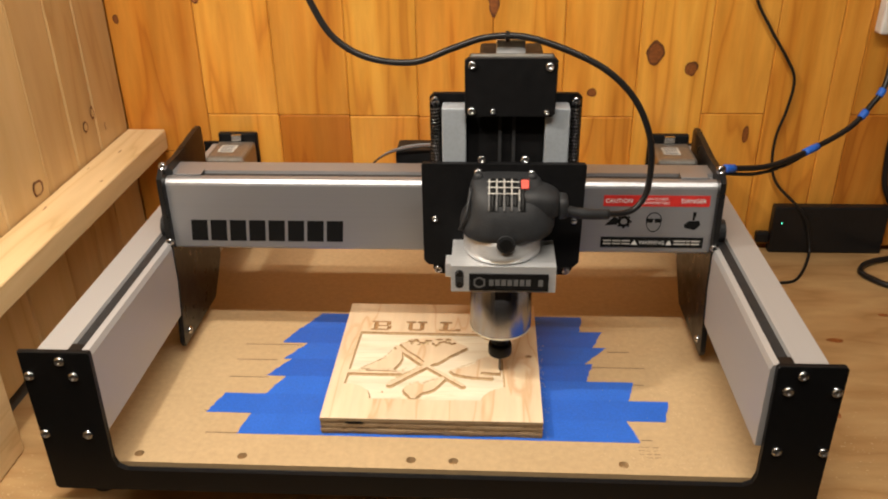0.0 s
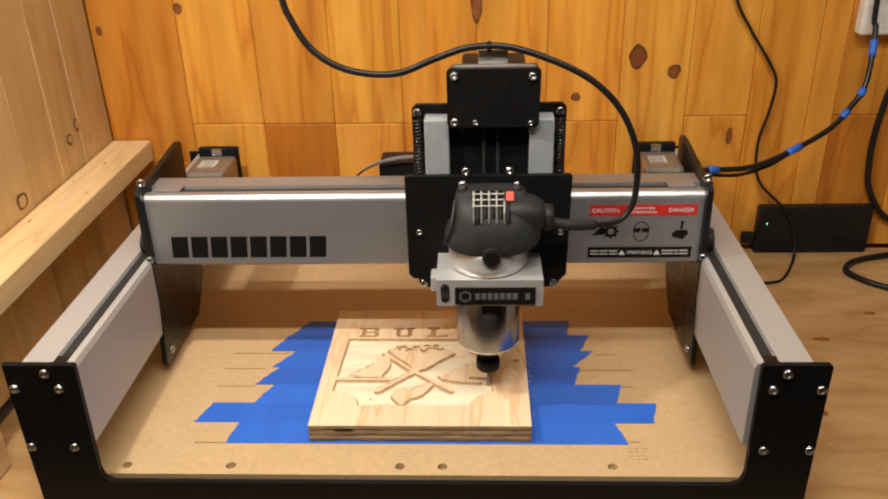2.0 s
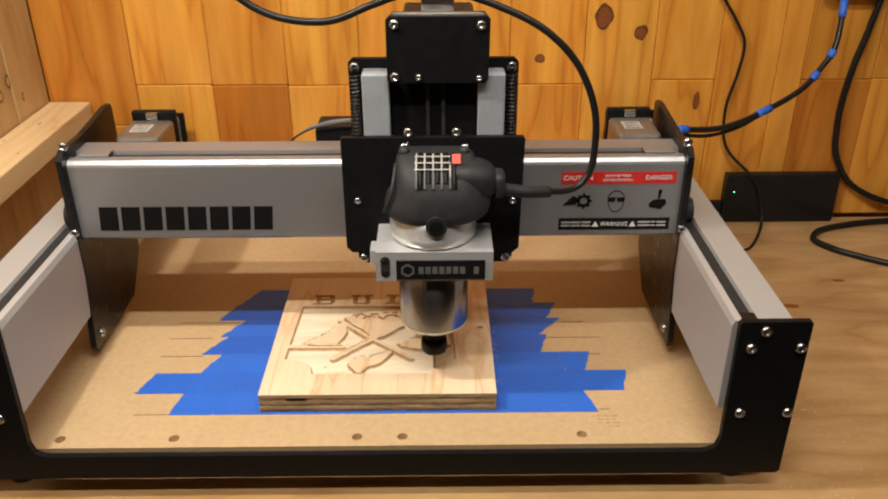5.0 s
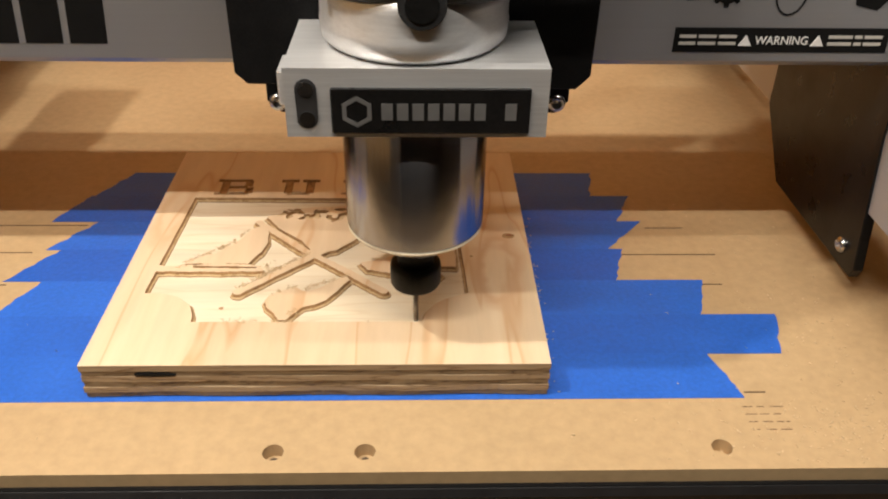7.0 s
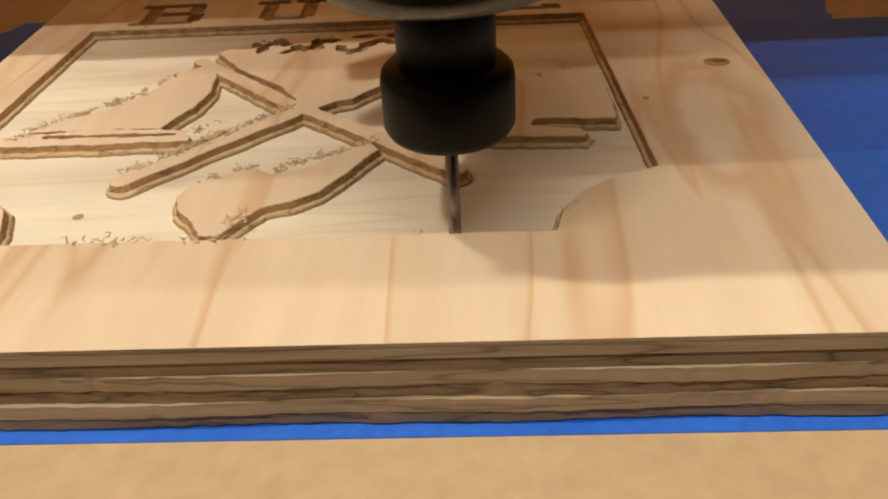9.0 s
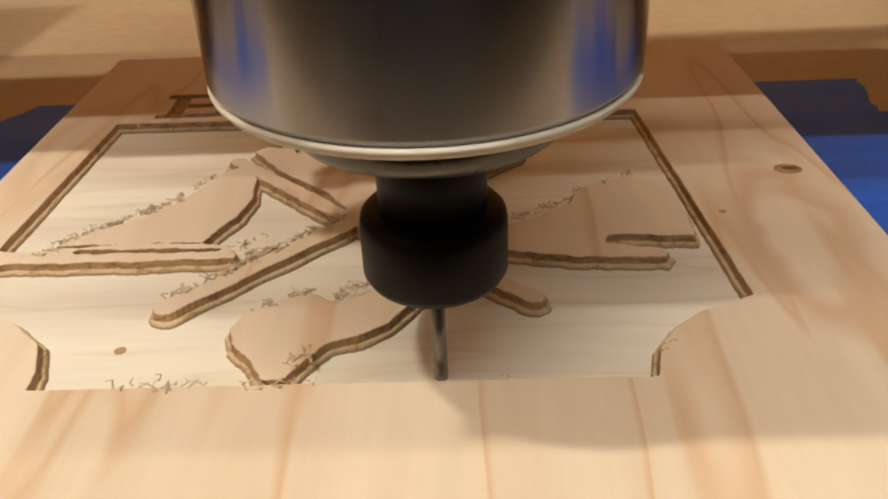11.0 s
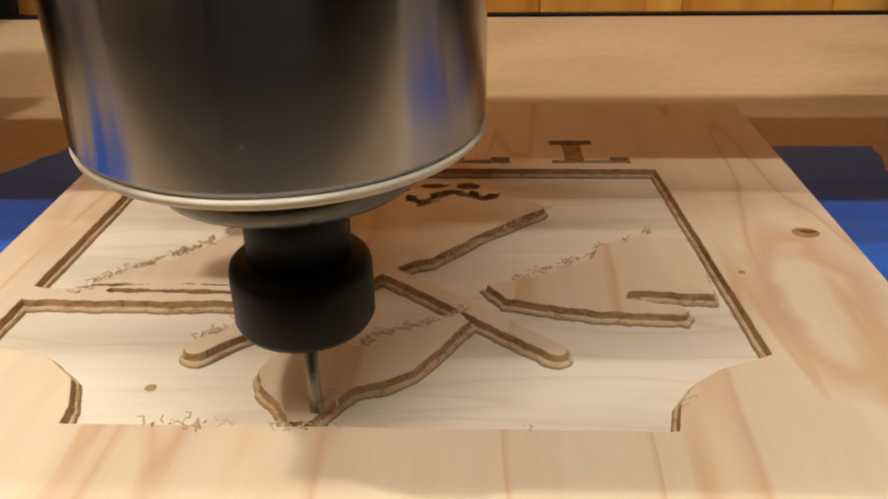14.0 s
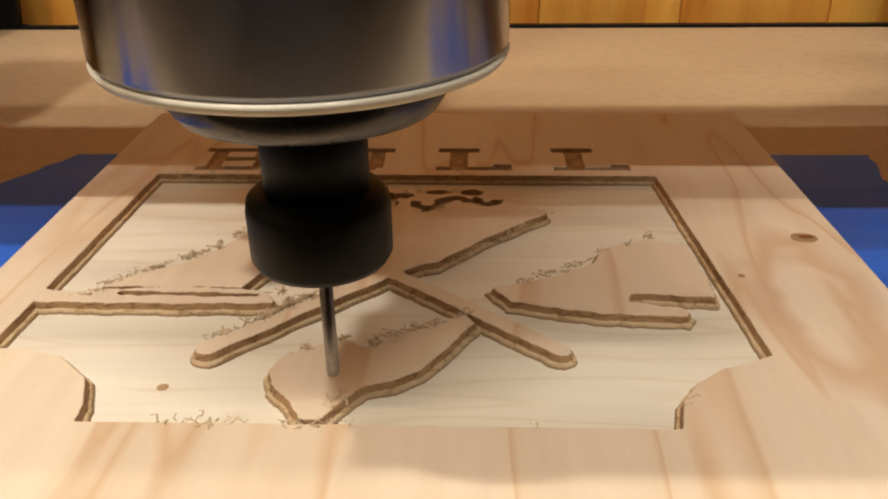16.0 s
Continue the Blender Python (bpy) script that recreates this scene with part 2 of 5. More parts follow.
M_MOTOR = plain("stepper_steel", (0.30, 0.28, 0.25), 0.4, 0.8, 200, 0.12, 0.05)
M_ROOM = plain("room_paint", (0.20, 0.165, 0.13), 0.8, 0, 20, 0.1)
M_DARK = plain("dark_panelling", (0.06, 0.045, 0.03), 0.7, 0, 20, 0.2)


M_PLYA = wood("ply_layer_pale", (0.38, 0.29, 0.185), (0.335, 0.245, 0.15), (0.20, 0.13, 0.07), (5, 60, 90), 0.75, 0, 0)
M_PLYB = wood("ply_layer_dark", (0.27, 0.20, 0.125), (0.22, 0.155, 0.09), (0.11, 0.07, 0.04), (12, 60, 90), 0.8, 0, 0)

M_CHIP = plain("wood_fibre", (0.70, 0.53, 0.32), 0.7, 0, 400, 0.2)
M_LED = plain("green_led", (0.1, 0.9, 0.5), 0.3)
M_LED.node_tree.nodes["Principled BSDF"].inputs["Emission Color"].default_value = (0.1, 1, 0.6, 1)
M_LED.node_tree.nodes["Principled BSDF"].inputs["Emission Strength"].default_value = 2.0


# ---- mesh helpers ----
def part(name, bm, material, parent=None, label="", smooth=False):
    bmesh.ops.recalc_face_normals(bm, faces=bm.faces)
    me = bpy.data.meshes.new(name)
    bm.to_mesh(me)
    bm.free()
    for m in (material if isinstance(material, (list, tuple)) else [material]):
        me.materials.append(m)
    if smooth:
        for poly in me.polygons:
            poly.use_smooth = True
    ob = new(name, me)
    ob.parent = parent
    if label:
        tagged(ob, label)
    return ob


def share(name, me, parent, m):
    ob = new(name, me)
    ob.parent = parent
    ob.matrix_basis = m
    return ob


def thing(name, place, label, category, group="", kind=""):
    ob = new(name)
    ob.empty_display_size = 0.05
    ob.location = place
    return tagged(ob, label, category, group, kind)


def box(bm, x0, x1, y0, y1, z0, z1, bevel=0.0, segments=2):
    r = bmesh.ops.create_cube(bm, size=1.0)
    for v in r["verts"]:
        v.co = Vector(((x0 + x1) / 2 + v.co.x * (x1 - x0), (y0 + y1) / 2 + v.co.y * (y1 - y0), (z0 + z1) / 2 + v.co.z * (z1 - z0)))
    if bevel:
        es = list({e for v in r["verts"] for e in v.link_edges})
        bmesh.ops.bevel(bm, geom=es, offset=bevel, segments=segments, profile=0.5, affect="EDGES")
    return bm


def boxed(*a):
    return box(bmesh.new(), *a)


def rod(bm, a, b, r, seg=16, r2=None, caps=True):
    a, b = Vector(a), Vector(b)
    q = (b - a).to_track_quat("Z", "Y").to_matrix().to_4x4()
    bmesh.ops.create_cone(bm, cap_ends=caps, segments=seg, radius1=r, radius2=r if r2 is None else r2, depth=(b - a).length, matrix=Matrix.Translation((a + b) / 2) @ q)
    return bm


def lathe(bm, profile, centre=(0, 0, 0), seg=48):
    """Turns a profile of (radius, height) round the vertical axis."""
    rows = []
    for r, z in profile:
        rows.append([bm.verts.new((centre[0] + r * math.cos(2 * math.pi * i / seg), centre[1] + r * math.sin(2 * math.pi * i / seg), centre[2] + z)) for i in range(seg)])
    for a, b in zip(rows, rows[1:]):
        for i in range(seg):
            bm.faces.new((a[i], a[(i + 1) % seg], b[(i + 1) % seg], b[i]))
    bm.faces.new(rows[0])
    bm.faces.new(rows[-1])
    return bm


def prism(bm, pts, axis, a, b, bevel=0.0):
    """A flat outline pushed along an axis from a to b."""
    def at(p, w):
        return {"x": (w, p[0], p[1]), "y": (p[0], w, p[1]), "z": (p[0], p[1], w)}[axis]
    lo = [bm.verts.new(at(p, a)) for p in pts]
    hi = [bm.verts.new(at(p, b)) for p in pts]
    n = len(pts)
    faces = [bm.faces.new(lo), bm.faces.new(hi)] + [bm.faces.new((lo[i], lo[(i + 1) % n], hi[(i + 1) % n], hi[i])) for i in range(n)]
    if bevel:
        bmesh.ops.bevel(bm, geom=list({e for f in faces[:2] for e in f.edges}), offset=bevel, segments=2, profile=0.5, affect="EDGES")
    return bm


def spline(points, steps=10):
    """A smooth line through the points."""
    p = [Vector(q) for q in points]
    p = [2 * p[0] - p[1]] + p + [2 * p[-1] - p[-2]]
    out = []
    for i in range(1, len(p) - 2):
        for k in range(steps):
            t = k / steps
            a, b, c, d = p[i - 1], p[i], p[i + 1], p[i + 2]
            out.append(0.5 * ((2 * b) + (c - a) * t + (2 * a - 5 * b + 4 * c - d) * t * t + (3 * b - a - 3 * c + d) * t ** 3))
    return out + [p[-2]]


def tube(bm, line, r, seg=10):
    rings, up = [], Vector((0.13, 0.2, 1)).normalized()
    for i, c in enumerate(line):
        d = (line[min(i + 1, len(line) - 1)] - line[max(i - 1, 0)]).normalized()
        s = d.cross(up)
        if s.length < 1e-4:
            s = d.orthogonal()
        s.normalize()
        up = s.cross(d)
        rings.append([bm.verts.new(c + r * (math.cos(2 * math.pi * k / seg) * s + math.sin(2 * math.pi * k / seg) * up)) for k in range(seg)])
    for a, b in zip(rings, rings[1:]):
        for k in range(seg):
            bm.faces.new((a[k], a[(k + 1) % seg], b[(k + 1) % seg], b[k]))
    bm.faces.new(rings[0])
    bm.faces.new(rings[-1])
    return bm


def screw_mesh(r=0.0045, h=0.003):
    """A button head with a hexagon socket, facing -y."""
    bm = bmesh.new()
    prof = [(r, 0), (r, h * 0.35), (r * 0.85, h * 0.75), (r * 0.6, h), (r * 0.5, h)]
    rows = [[bm.verts.new((a * math.cos(i * math.pi / 9), -z, a * math.sin(i * math.pi / 9))) for i in range(18)] for a, z in prof]
    rows.append([bm.verts.new((r * 0.5 * math.cos(i * math.pi / 9), -h * 0.35, r * 0.5 * math.sin(i * math.pi / 9))) for i in range(18)])
    for a, b in zip(rows, rows[1:]):
        for i in range(18):
            bm.faces.new((a[i], a[(i + 1) % 18], b[(i + 1) % 18], b[i]))
    bm.faces.new(rows[-1])
    me = bpy.data.meshes.new("screw")
    bmesh.ops.recalc_face_normals(bm, faces=bm.faces)
    bm.to_mesh(me)
    bm.free()
    me.materials.append(M_STEEL)
    for poly in me.polygons:
        poly.use_smooth = True
    return me


SCREW = screw_mesh()


def text_mesh(body, size, place, material, parent, turn=(90, 0, 0), depth=0.0002, name="lettering", width=None):
    cu = bpy.data.curves.new(name, "FONT")
    cu.body, cu.size, cu.align_x, cu.align_y, cu.extrude = body, size, "CENTER", "CENTER", depth
    tmp = bpy.data.objects.new(name, cu)
    scene.collection.objects.link(tmp)
    me = bpy.data.meshes.new_from_object(tmp.evaluated_get(bpy.context.evaluated_depsgraph_get()))
    bpy.data.objects.remove(tmp)
    me.materials.clear()
    me.materials.append(material)
    ob = new(name, me)
    ob.parent = parent
    xs = [v.co.x for v in me.vertices]
    s = width / (max(xs) - min(xs)) if width else 1.0
    ob.matrix_basis = pose(*place, *turn) @ Matrix.Diagonal((s, 1, 1, 1))
    return ob


# ---- the setting ----
TABLE_Z, WALL_Y, LEFT_X = -0.035, 0.546, -0.461


def build_setting():
    floor = part("floor", boxed(-2.5, 2.5, -3.2, 0.8, -0.97, -0.92), M_DARK)
    tagged(floor, "plain floor of the workshop", "floor", kind="structure")
    ceil = part("ceiling", boxed(-2.5, 2.5, -3.2, 0.8, 1.5, 1.55), M_ROOM)
    tagged(ceil, "plain pale ceiling of the workshop", "ceiling", kind="structure")
    for n, a in (("wall_south", (-2.5, 2.5, -3.25, -3.2, -0.92, 1.5)), ("wall_east", (2.5, 2.55, -3.25, 0.8, -0.92, 1.5)), ("wall_west", (-2.55, -2.5, -3.25, 0.8, -0.92, 1.5))):
        tagged(part(n, boxed(*a), M_DARK), "plain dark workshop wall", "wall", kind="structure")
    # back wall: vertical boards of knotty pine on a backing
    wall = part("wall_north", boxed(-2.5, 2.5, WALL_Y + 0.016, WALL_Y + 0.06, -0.92, 1.5), M_WALL)
    tagged(wall, "back wall clad in vertical orange knotty pine boards", "wall", kind="structure")
    low = TABLE_Z + 0.004
    edges = [-0.461, -0.343, -0.242, -0.142, -0.046, 0.056, 0.150, 0.248, 0.339, 0.423, 0.503, 0.538, 0.632, 0.74, 0.84, 0.95, 1.06, 1.17, 1.28]
    joints = [0.108, 0.163, 0.162, 0.161, 0.160, 0.160, 0.161, None, 0.166, None, None, 0.165, 0.166, 0.12, 0.166, 0.166, 0.3, 0.166]
    # tone of the lower and the upper board in each course: brightness, redness
    tones = [((0.80, 0.05), (0.82, 0.12)), ((0.98, 0.0), (0.99, 0.0)), ((0.66, 0.22), (0.95, 0.02)), ((0.97, 0.0), (1.06, -0.10)), ((0.86, 0.10), (0.92, 0.06)), ((0.98, 0.0), (1.0, 0.0)), ((0.98, 0.04), (1.08, 0.0)),
             (None, (1.10, -0.06)), ((0.98, 0.0), (1.02, 0.0)), (None, (0.98, 0.02)), (None, (0.90, 0.06)), ((0.72, 0.16), (0.84, 0.02)), ((1.0, 0.0), (0.9, 0.05))]
    for k, ((a, b), j) in enumerate(zip(zip(edges, edges[1:]), joints)):
        spans = [(low, 1.495)] if j is None else [(low, j - 0.0002), (j + 0.0002, 1.495)]
        for (z0, z1), tone in zip(spans, tones[k % len(tones)][-len(spans):]):
            out = random.uniform(0, 0.0012)
            ob = part("board", boxed(-(b - a) / 2 + 0.0002, (b - a) / 2 - 0.0002, 0, 0.0165 + out, z0 - (z0 + z1) / 2, (z1 - z0) / 2, 0.0014, 1), M_WALL, wall)
            ob.location = ((a + b) / 2, WALL_Y - out, (z0 + z1) / 2)
            v, red = tone or (0.95, 0.0)
            ob.color = (v, v * (1 - red), v * (1 - 1.5 * red), 1)
    for x, z, rx, rz in ((0.269, 0.249, 0.0115, 0.0155), (0.318, 0.2285, 0.0085, 0.0095), (0.1895, 0.196, 0.007, 0.006), (0.056, 0.318, 0.007, 0.022), (0.402, 0.138, 0.004, 0.013), (-0.337, 0.322, 0.006, 0.007), (-0.448, 0.295, 0.004, 0.006)):
        for k, (scale, lift, mat) in enumerate(((1.0, 0.0016, M_KNOT), (0.78, 0.0018, M_CORE))):
            bm = bmesh.new()
            bmesh.ops.create_circle(bm, cap_ends=True, segments=24, radius=1, matrix=Matrix.Translation((x, WALL_Y - lift, z)) @ Matrix.Rotation(radians(90), 4, "X") @ Matrix.Diagonal((rx * scale, rz * scale, 1, 1)))
            for v in bm.verts:
                d = Vector((v.co.x - x, 0, v.co.z - z))
                v.co += d * 0.3 * noise.noise(Vector((v.co.x * 110, k * 3.0, v.co.z * 110)))
            part("knot", bm, mat, wall)
    # left wall: pale boards standing upright
    lw = part("wall_left", boxed(LEFT_X - 0.05, LEFT_X - 0.0125, -1.2, WALL_Y - 0.002, -0.92, 1.5), M_ROOM)
    tagged(lw, "side wall of pale upright pine boards", "wall", kind="structure")
    y = WALL_Y - 0.0025
    for k in range(14):
        w = (0.088, 0.066, 0.078, 0.094)[k % 4]
        ob = part("board", boxed(-0.0125, random.uniform(0, 0.001), -w / 2 + 0.0001, w / 2 - 0.0001, -0.76, 0.76, 0.0022, 1), M_LEFT, lw)
        ob.location = (LEFT_X, y - w / 2, 0.736)
        y -= w
    for y0, z0, ry, rz in ((0.424, 0.186, 0.007, 0.0065), (0.449, 0.197, 0.005, 0.009), (0.287, 0.160, 0.012, 0.010), (0.477, 0.170, 0.002, 0.005)):
        for scale, lift, mat in ((1.0, 0.0016, M_KNOT), (0.68, 0.0018, M_LEFT)):
            bm = bmesh.new()
            bmesh.ops.create_circle(bm, cap_ends=True, segments=18, radius=1, matrix=Matrix.Translation((LEFT_X + lift, y0, z0)) @ Matrix.Rotation(radians(90), 4, "Y") @ Matrix.Diagonal((rz * scale, ry * scale, 1, 1)))
            for v in bm.verts:
                v.co += Vector((0, v.co.y - y0, v.co.z - z0)) * 0.3 * noise.noise(v.co * 130)
            part("knot", bm, mat, lw)
    # bench
    bench = part("workbench", boxed(LEFT_X + 0.002, 1.3, -0.055, WALL_Y - 0.003, TABLE_Z - 0.019, TABLE_Z, 0.0015), M_TABLE)
    tagged(bench, "pine plywood bench top under the machine", "workbench", kind="structure")
    for x, y, rx, ry in ((0.47, 0.30, 0.010, 0.005), (0.55, 0.36, 0.007, 0.004), (0.42, 0.16, 0.005, 0.007), (0.52, 0.10, 0.006, 0.004), (0.46, 0.02, 0.008, 0.005), (0.40, 0.26, 0.003, 0.004), (-0.40, 0.30, 0.006, 0.004)):
        bm = bmesh.new()
        bmesh.ops.create_circle(bm, cap_ends=True, segments=18, radius=1, matrix=Matrix.Translation((x, y, TABLE_Z + 0.0002)) @ Matrix.Diagonal((rx, ry, 1, 1)))
        for v in bm.verts:
            v.co += Vector((v.co.x - x, v.co.y - y, 0)) * 0.5 * noise.noise(v.co * 150)
        part("knot", bm, M_CORE, bench)
    part("crack", prism(bmesh.new(), [(0.385, 0.45), (0.388, 0.45), (0.425, 0.345), (0.424, 0.345)], "z", TABLE_Z - 0.0003, TABLE_Z + 0.0002), M_SLIT, bench)
    part("front_rail", boxed(LEFT_X + 0.002, 1.3, -0.05, -0.012, TABLE_Z - 0.11, TABLE_Z - 0.021, 0.002), M_BEAM, bench)
    for x in (-0.4, 0.5, 1.2):
        part("leg", boxed(x, x + 0.08, -0.04, 0.04, -0.919, TABLE_Z - 0.112, 0.002), M_BEAM, bench)
    # timber rail on the left wall, and the post under it
    beam = part("ledger_beam", boxed(-0.027, 0.027, -0.75, 0.75, -0.0143, 0.0143, 0.002), M_BEAM)
    beam.location = (LEFT_X + 0.0295, WALL_Y - 0.757, 0.1293)
    tagged(beam, "raw pine timber fixed along the side wall", "beam", kind="structure")
    for x, y, l in ((0.012, -0.20, 0.004), (-0.008, 0.10, 0.006), (0.004, 0.32, 0.003), (-0.015, 0.48, 0.005), (0.016, 0.56, 0.004), (-0.002, 0.66, 0.006), (0.010, 0.22, 0.003), (-0.018, 0.60, 0.003)):
        bm = bmesh.new()
        bmesh.ops.create_circle(bm, cap_ends=True, segments=12, radius=1, matrix=Matrix.Translation((x, y, 0.0145)) @ Matrix.Diagonal((0.0010, l, 1, 1)))
        part("knot", bm, M_TAN if l < 0.004 else M_CORE, beam)
    post = part("stud", boxed(-0.022, 0.022, -0.045, 0.045, -0.0745, 0.0748, 0.002), M_BEAM)
    post.location = (LEFT_X + 0.0255, 0.028, TABLE_Z + 0.075)
    tagged(post, "short raw pine post under the beam", "post", kind="structure")


build_setting()


# ---- the machine's frame ----
RAIL_END = 0.508


def build_frame():
    f = thing("machine_frame", (0, 0, 0), "black steel and silver aluminium frame of a desktop carving machine", "machine frame")
    # U-shaped end plates
    def outline():
        o = [(-0.341, 0.136), (-0.341, 0.1), (-0.341, -0.012), (-0.338, -0.0145), (0.338, -0.0145), (0.341, -0.012), (0.341, 0.134), (0.339, 0.136), (0.287, 0.136), (0.285, 0.134), (0.287, 0.022), (0.284, 0.0125), (0.276, 0.0085)]
        return o + [(-0.271, 0.0085), (-0.279, 0.0125), (-0.282, 0.022), (-0.279, 0.134), (-0.281, 0.136)]
    low = [(math.copysign(0.275, x) if abs(x) < 0.29 and z > 0.02 else x, 0.0015 if -0.005 < z < 0.013 and abs(x) < 0.29 else z) for x, z in outline()]
    for y, o in ((0.0, outline()), (RAIL_END, low)):
        part("end_plate", prism(bmesh.new(), o, "y", y, y + 0.0055, 0.0006), M_BLACK, f, "black powder-coated steel end plate")
    for sx in (-1, 1):
        for dx, z in ((0.335, 0.1125), (0.2965, 0.1125), (0.336, 0.050), (0.2975, 0.050), (0.3055, 0.128)):
            share("screw", SCREW, f, pose(sx * dx, -0.0002, z))
    part("front_bar", boxed(-0.279, 0.279, 0.0062, 0.020, -0.0145, -0.005, 0.001), M_BLACK, f, "glossy black cross bar")
    part("rear_bar", boxed(-0.279, 0.279, 0.49, 0.5075, -0.0145, -0.0122, 0.0005), M_BLACK, f)
    for y in (0.12, 0.30):
        part("cross_strap", boxed(-0.279, 0.279, y, y + 0.04, -0.0225, -0.0122, 0.0005), M_BLACK, f)
    for sx in (-1, 1):
        for y in (0.03, 0.48):
            part("foot", rod(bmesh.new(), (sx * 0.31, y, TABLE_Z), (sx * 0.31, y, -0.0122), 0.012), M_RUBBER, f)
        # side rail: hollow profile with a belt groove on top
        a, b = 0.281, 0.331
        pts = [(a, 0.0505), (b, 0.0505), (b, 0.127), (b - 0.003, 0.1335), (0.3005, 0.1345), (0.2995, 0.1305), (0.289, 0.1305), (0.288, 0.1345), (a + 0.002, 0.1335), (a, 0.1285)]
        pts = [(sx * x, z) for x, z in pts]
        part("side_rail", prism(bmesh.new(), pts, "y", 0.0057, RAIL_END - 0.0002), M_YRAIL, f, "silver anodised side rail")
        part("belt", boxed(min(sx * 0.29, sx * 0.2985), max(sx * 0.29, sx * 0.2985), 0.0058, RAIL_END - 0.001, 0.1306, 0.1322), M_RUBBER, f, "black toothed drive belt")
        part("belt_clip", boxed(min(sx * 0.288, sx * 0.3), max(sx * 0.288, sx * 0.3), 0.006, 0.016, 0.1323, 0.1350, 0.0006), M_BLACKM, f)
    return f


build_frame()


def build_wasteboard():
    """MDF bed with clearance holes near the front edge."""
    t = thing("wasteboard", (0, 0, 0), "tan fibreboard bed with screw holes and scored lines", "wasteboard")
    bm = bmesh.new()
    x0, x1, y0, y1, z0, z1 = -0.335, 0.335, 0.0215, 0.5065, -0.0118, 0.0
    holes = [(-0.2735, 0.033), (-0.175, 0.033), (-0.0165, 0.033), (0.023, 0.033), (0.179, 0.034)]
    r, n = 0.0046, 20
    hx = [h[0] for h in holes]
    # top split in strips so that each hole sits in its own cell
    cells = [x0 + 0.0001] + [(a + b) / 2 for a, b in zip(hx, hx[1:])] + [x1]
    cells[0] = x0 - 0.002
    ya, yb = y0, 0.05
    for (cx, cy), ca, cb in zip(holes, cells, cells[1:]):
        ring = [(cx + r * math.cos(2 * math.pi * k / n), cy + r * math.sin(2 * math.pi * k / n)) for k in range(n)]
        outer = []
        for k in range(n):
            c, s = math.cos(2 * math.pi * k / n), math.sin(2 * math.pi * k / n)
            lx = (cb - cx) / c if c > 1e-6 else ((ca - cx) / c if c < -1e-6 else 1e9)
            ly = (yb - cy) / s if s > 1e-6 else ((ya - cy) / s if s < -1e-6 else 1e9)
            d = min(lx, ly)
            outer.append((cx + d * c, cy + d * s))
        vo = [bm.verts.new((*p, z1)) for p in outer]
        vi = [bm.verts.new((*p, z1)) for p in ring]
        vd = [bm.verts.new((*p, -0.007)) for p in ring]
        for k in range(n):
            j = (k + 1) % n
            bm.faces.new((vo[k], vo[j], vi[j], vi[k]))
            bm.faces.new((vi[k], vi[j], vd[j], vd[k]))
        bm.faces.new(vd)
        for qx, qy in ((ca, ya), (cb, ya), (cb, yb), (ca, yb)):
            q = bm.verts.new((qx, qy, z1))
            ang = (math.atan2(qy - cy, qx - cx) % (2 * math.pi)) / (2 * math.pi) * n
            k = int(ang) % n
            bm.faces.new((vo[k], q, vo[(k + 1) % n]))
    def quad(*ps):
        bm.faces.new([bm.verts.new(p) for p in ps])
    w = x0 - 0.002
    quad((w, yb, z1), (x1, yb, z1), (x1, y1, z1), (w, y1, z1))
    quad((w, ya, z1), (x1, ya, z1), (x1, ya, z0), (w, ya, z0))
    quad((w, y1, z1), (x1, y1, z1), (x1, y1, z0), (w, y1, z0))
    for x in (w, x1):
        bm.faces.new([bm.verts.new(p) for p in ((x, ya, z1), (x, yb, z1), (x, y1, z1), (x, y1, z0), (x, ya, z0))])
    quad((w, ya, z0), (x1, ya, z0), (x1, y1, z0), (w, y1, z0))
    bmesh.ops.remove_doubles(bm, verts=bm.verts, dist=1e-6)
    part("board", bm, M_MDF, t, "tan fibreboard")
    for cx, cy in holes[2:4]:
        part("screw_head", rod(bmesh.new(), (cx, cy, -0.0071), (cx, cy, -0.0055), 0.002, 10), M_STEEL, t)
    for a, b, y in ((-0.22, -0.188, 0.065), (-0.231, -0.184, 0.098), (-0.222, -0.18, 0.156), (-0.223, -0.178, 0.188), (-0.221, -0.156, 0.218), (0.2, 0.21, 0.068), (0.19, 0.226, 0.0965), (0.2, 0.216, 0.155), (0.165, 0.221, 0.185), (0.186, 0.209, 0.2145)):
        part("scored_line", boxed(a, b, y, y + 0.0007, -0.0004, 0.0002), M_SLIT, t)
    for k in range(4):
        for j in range(3):
            w = random.uniform(0.003, 0.006)
            x = 0.196 + j * 0.0065
            part("pencil_mark", boxed(x, x + w, 0.0585 - k * 0.0048, 0.0589 - k * 0.0048, -0.0004, 0.0001), M_SLIT, t)
    return t


build_wasteboard()


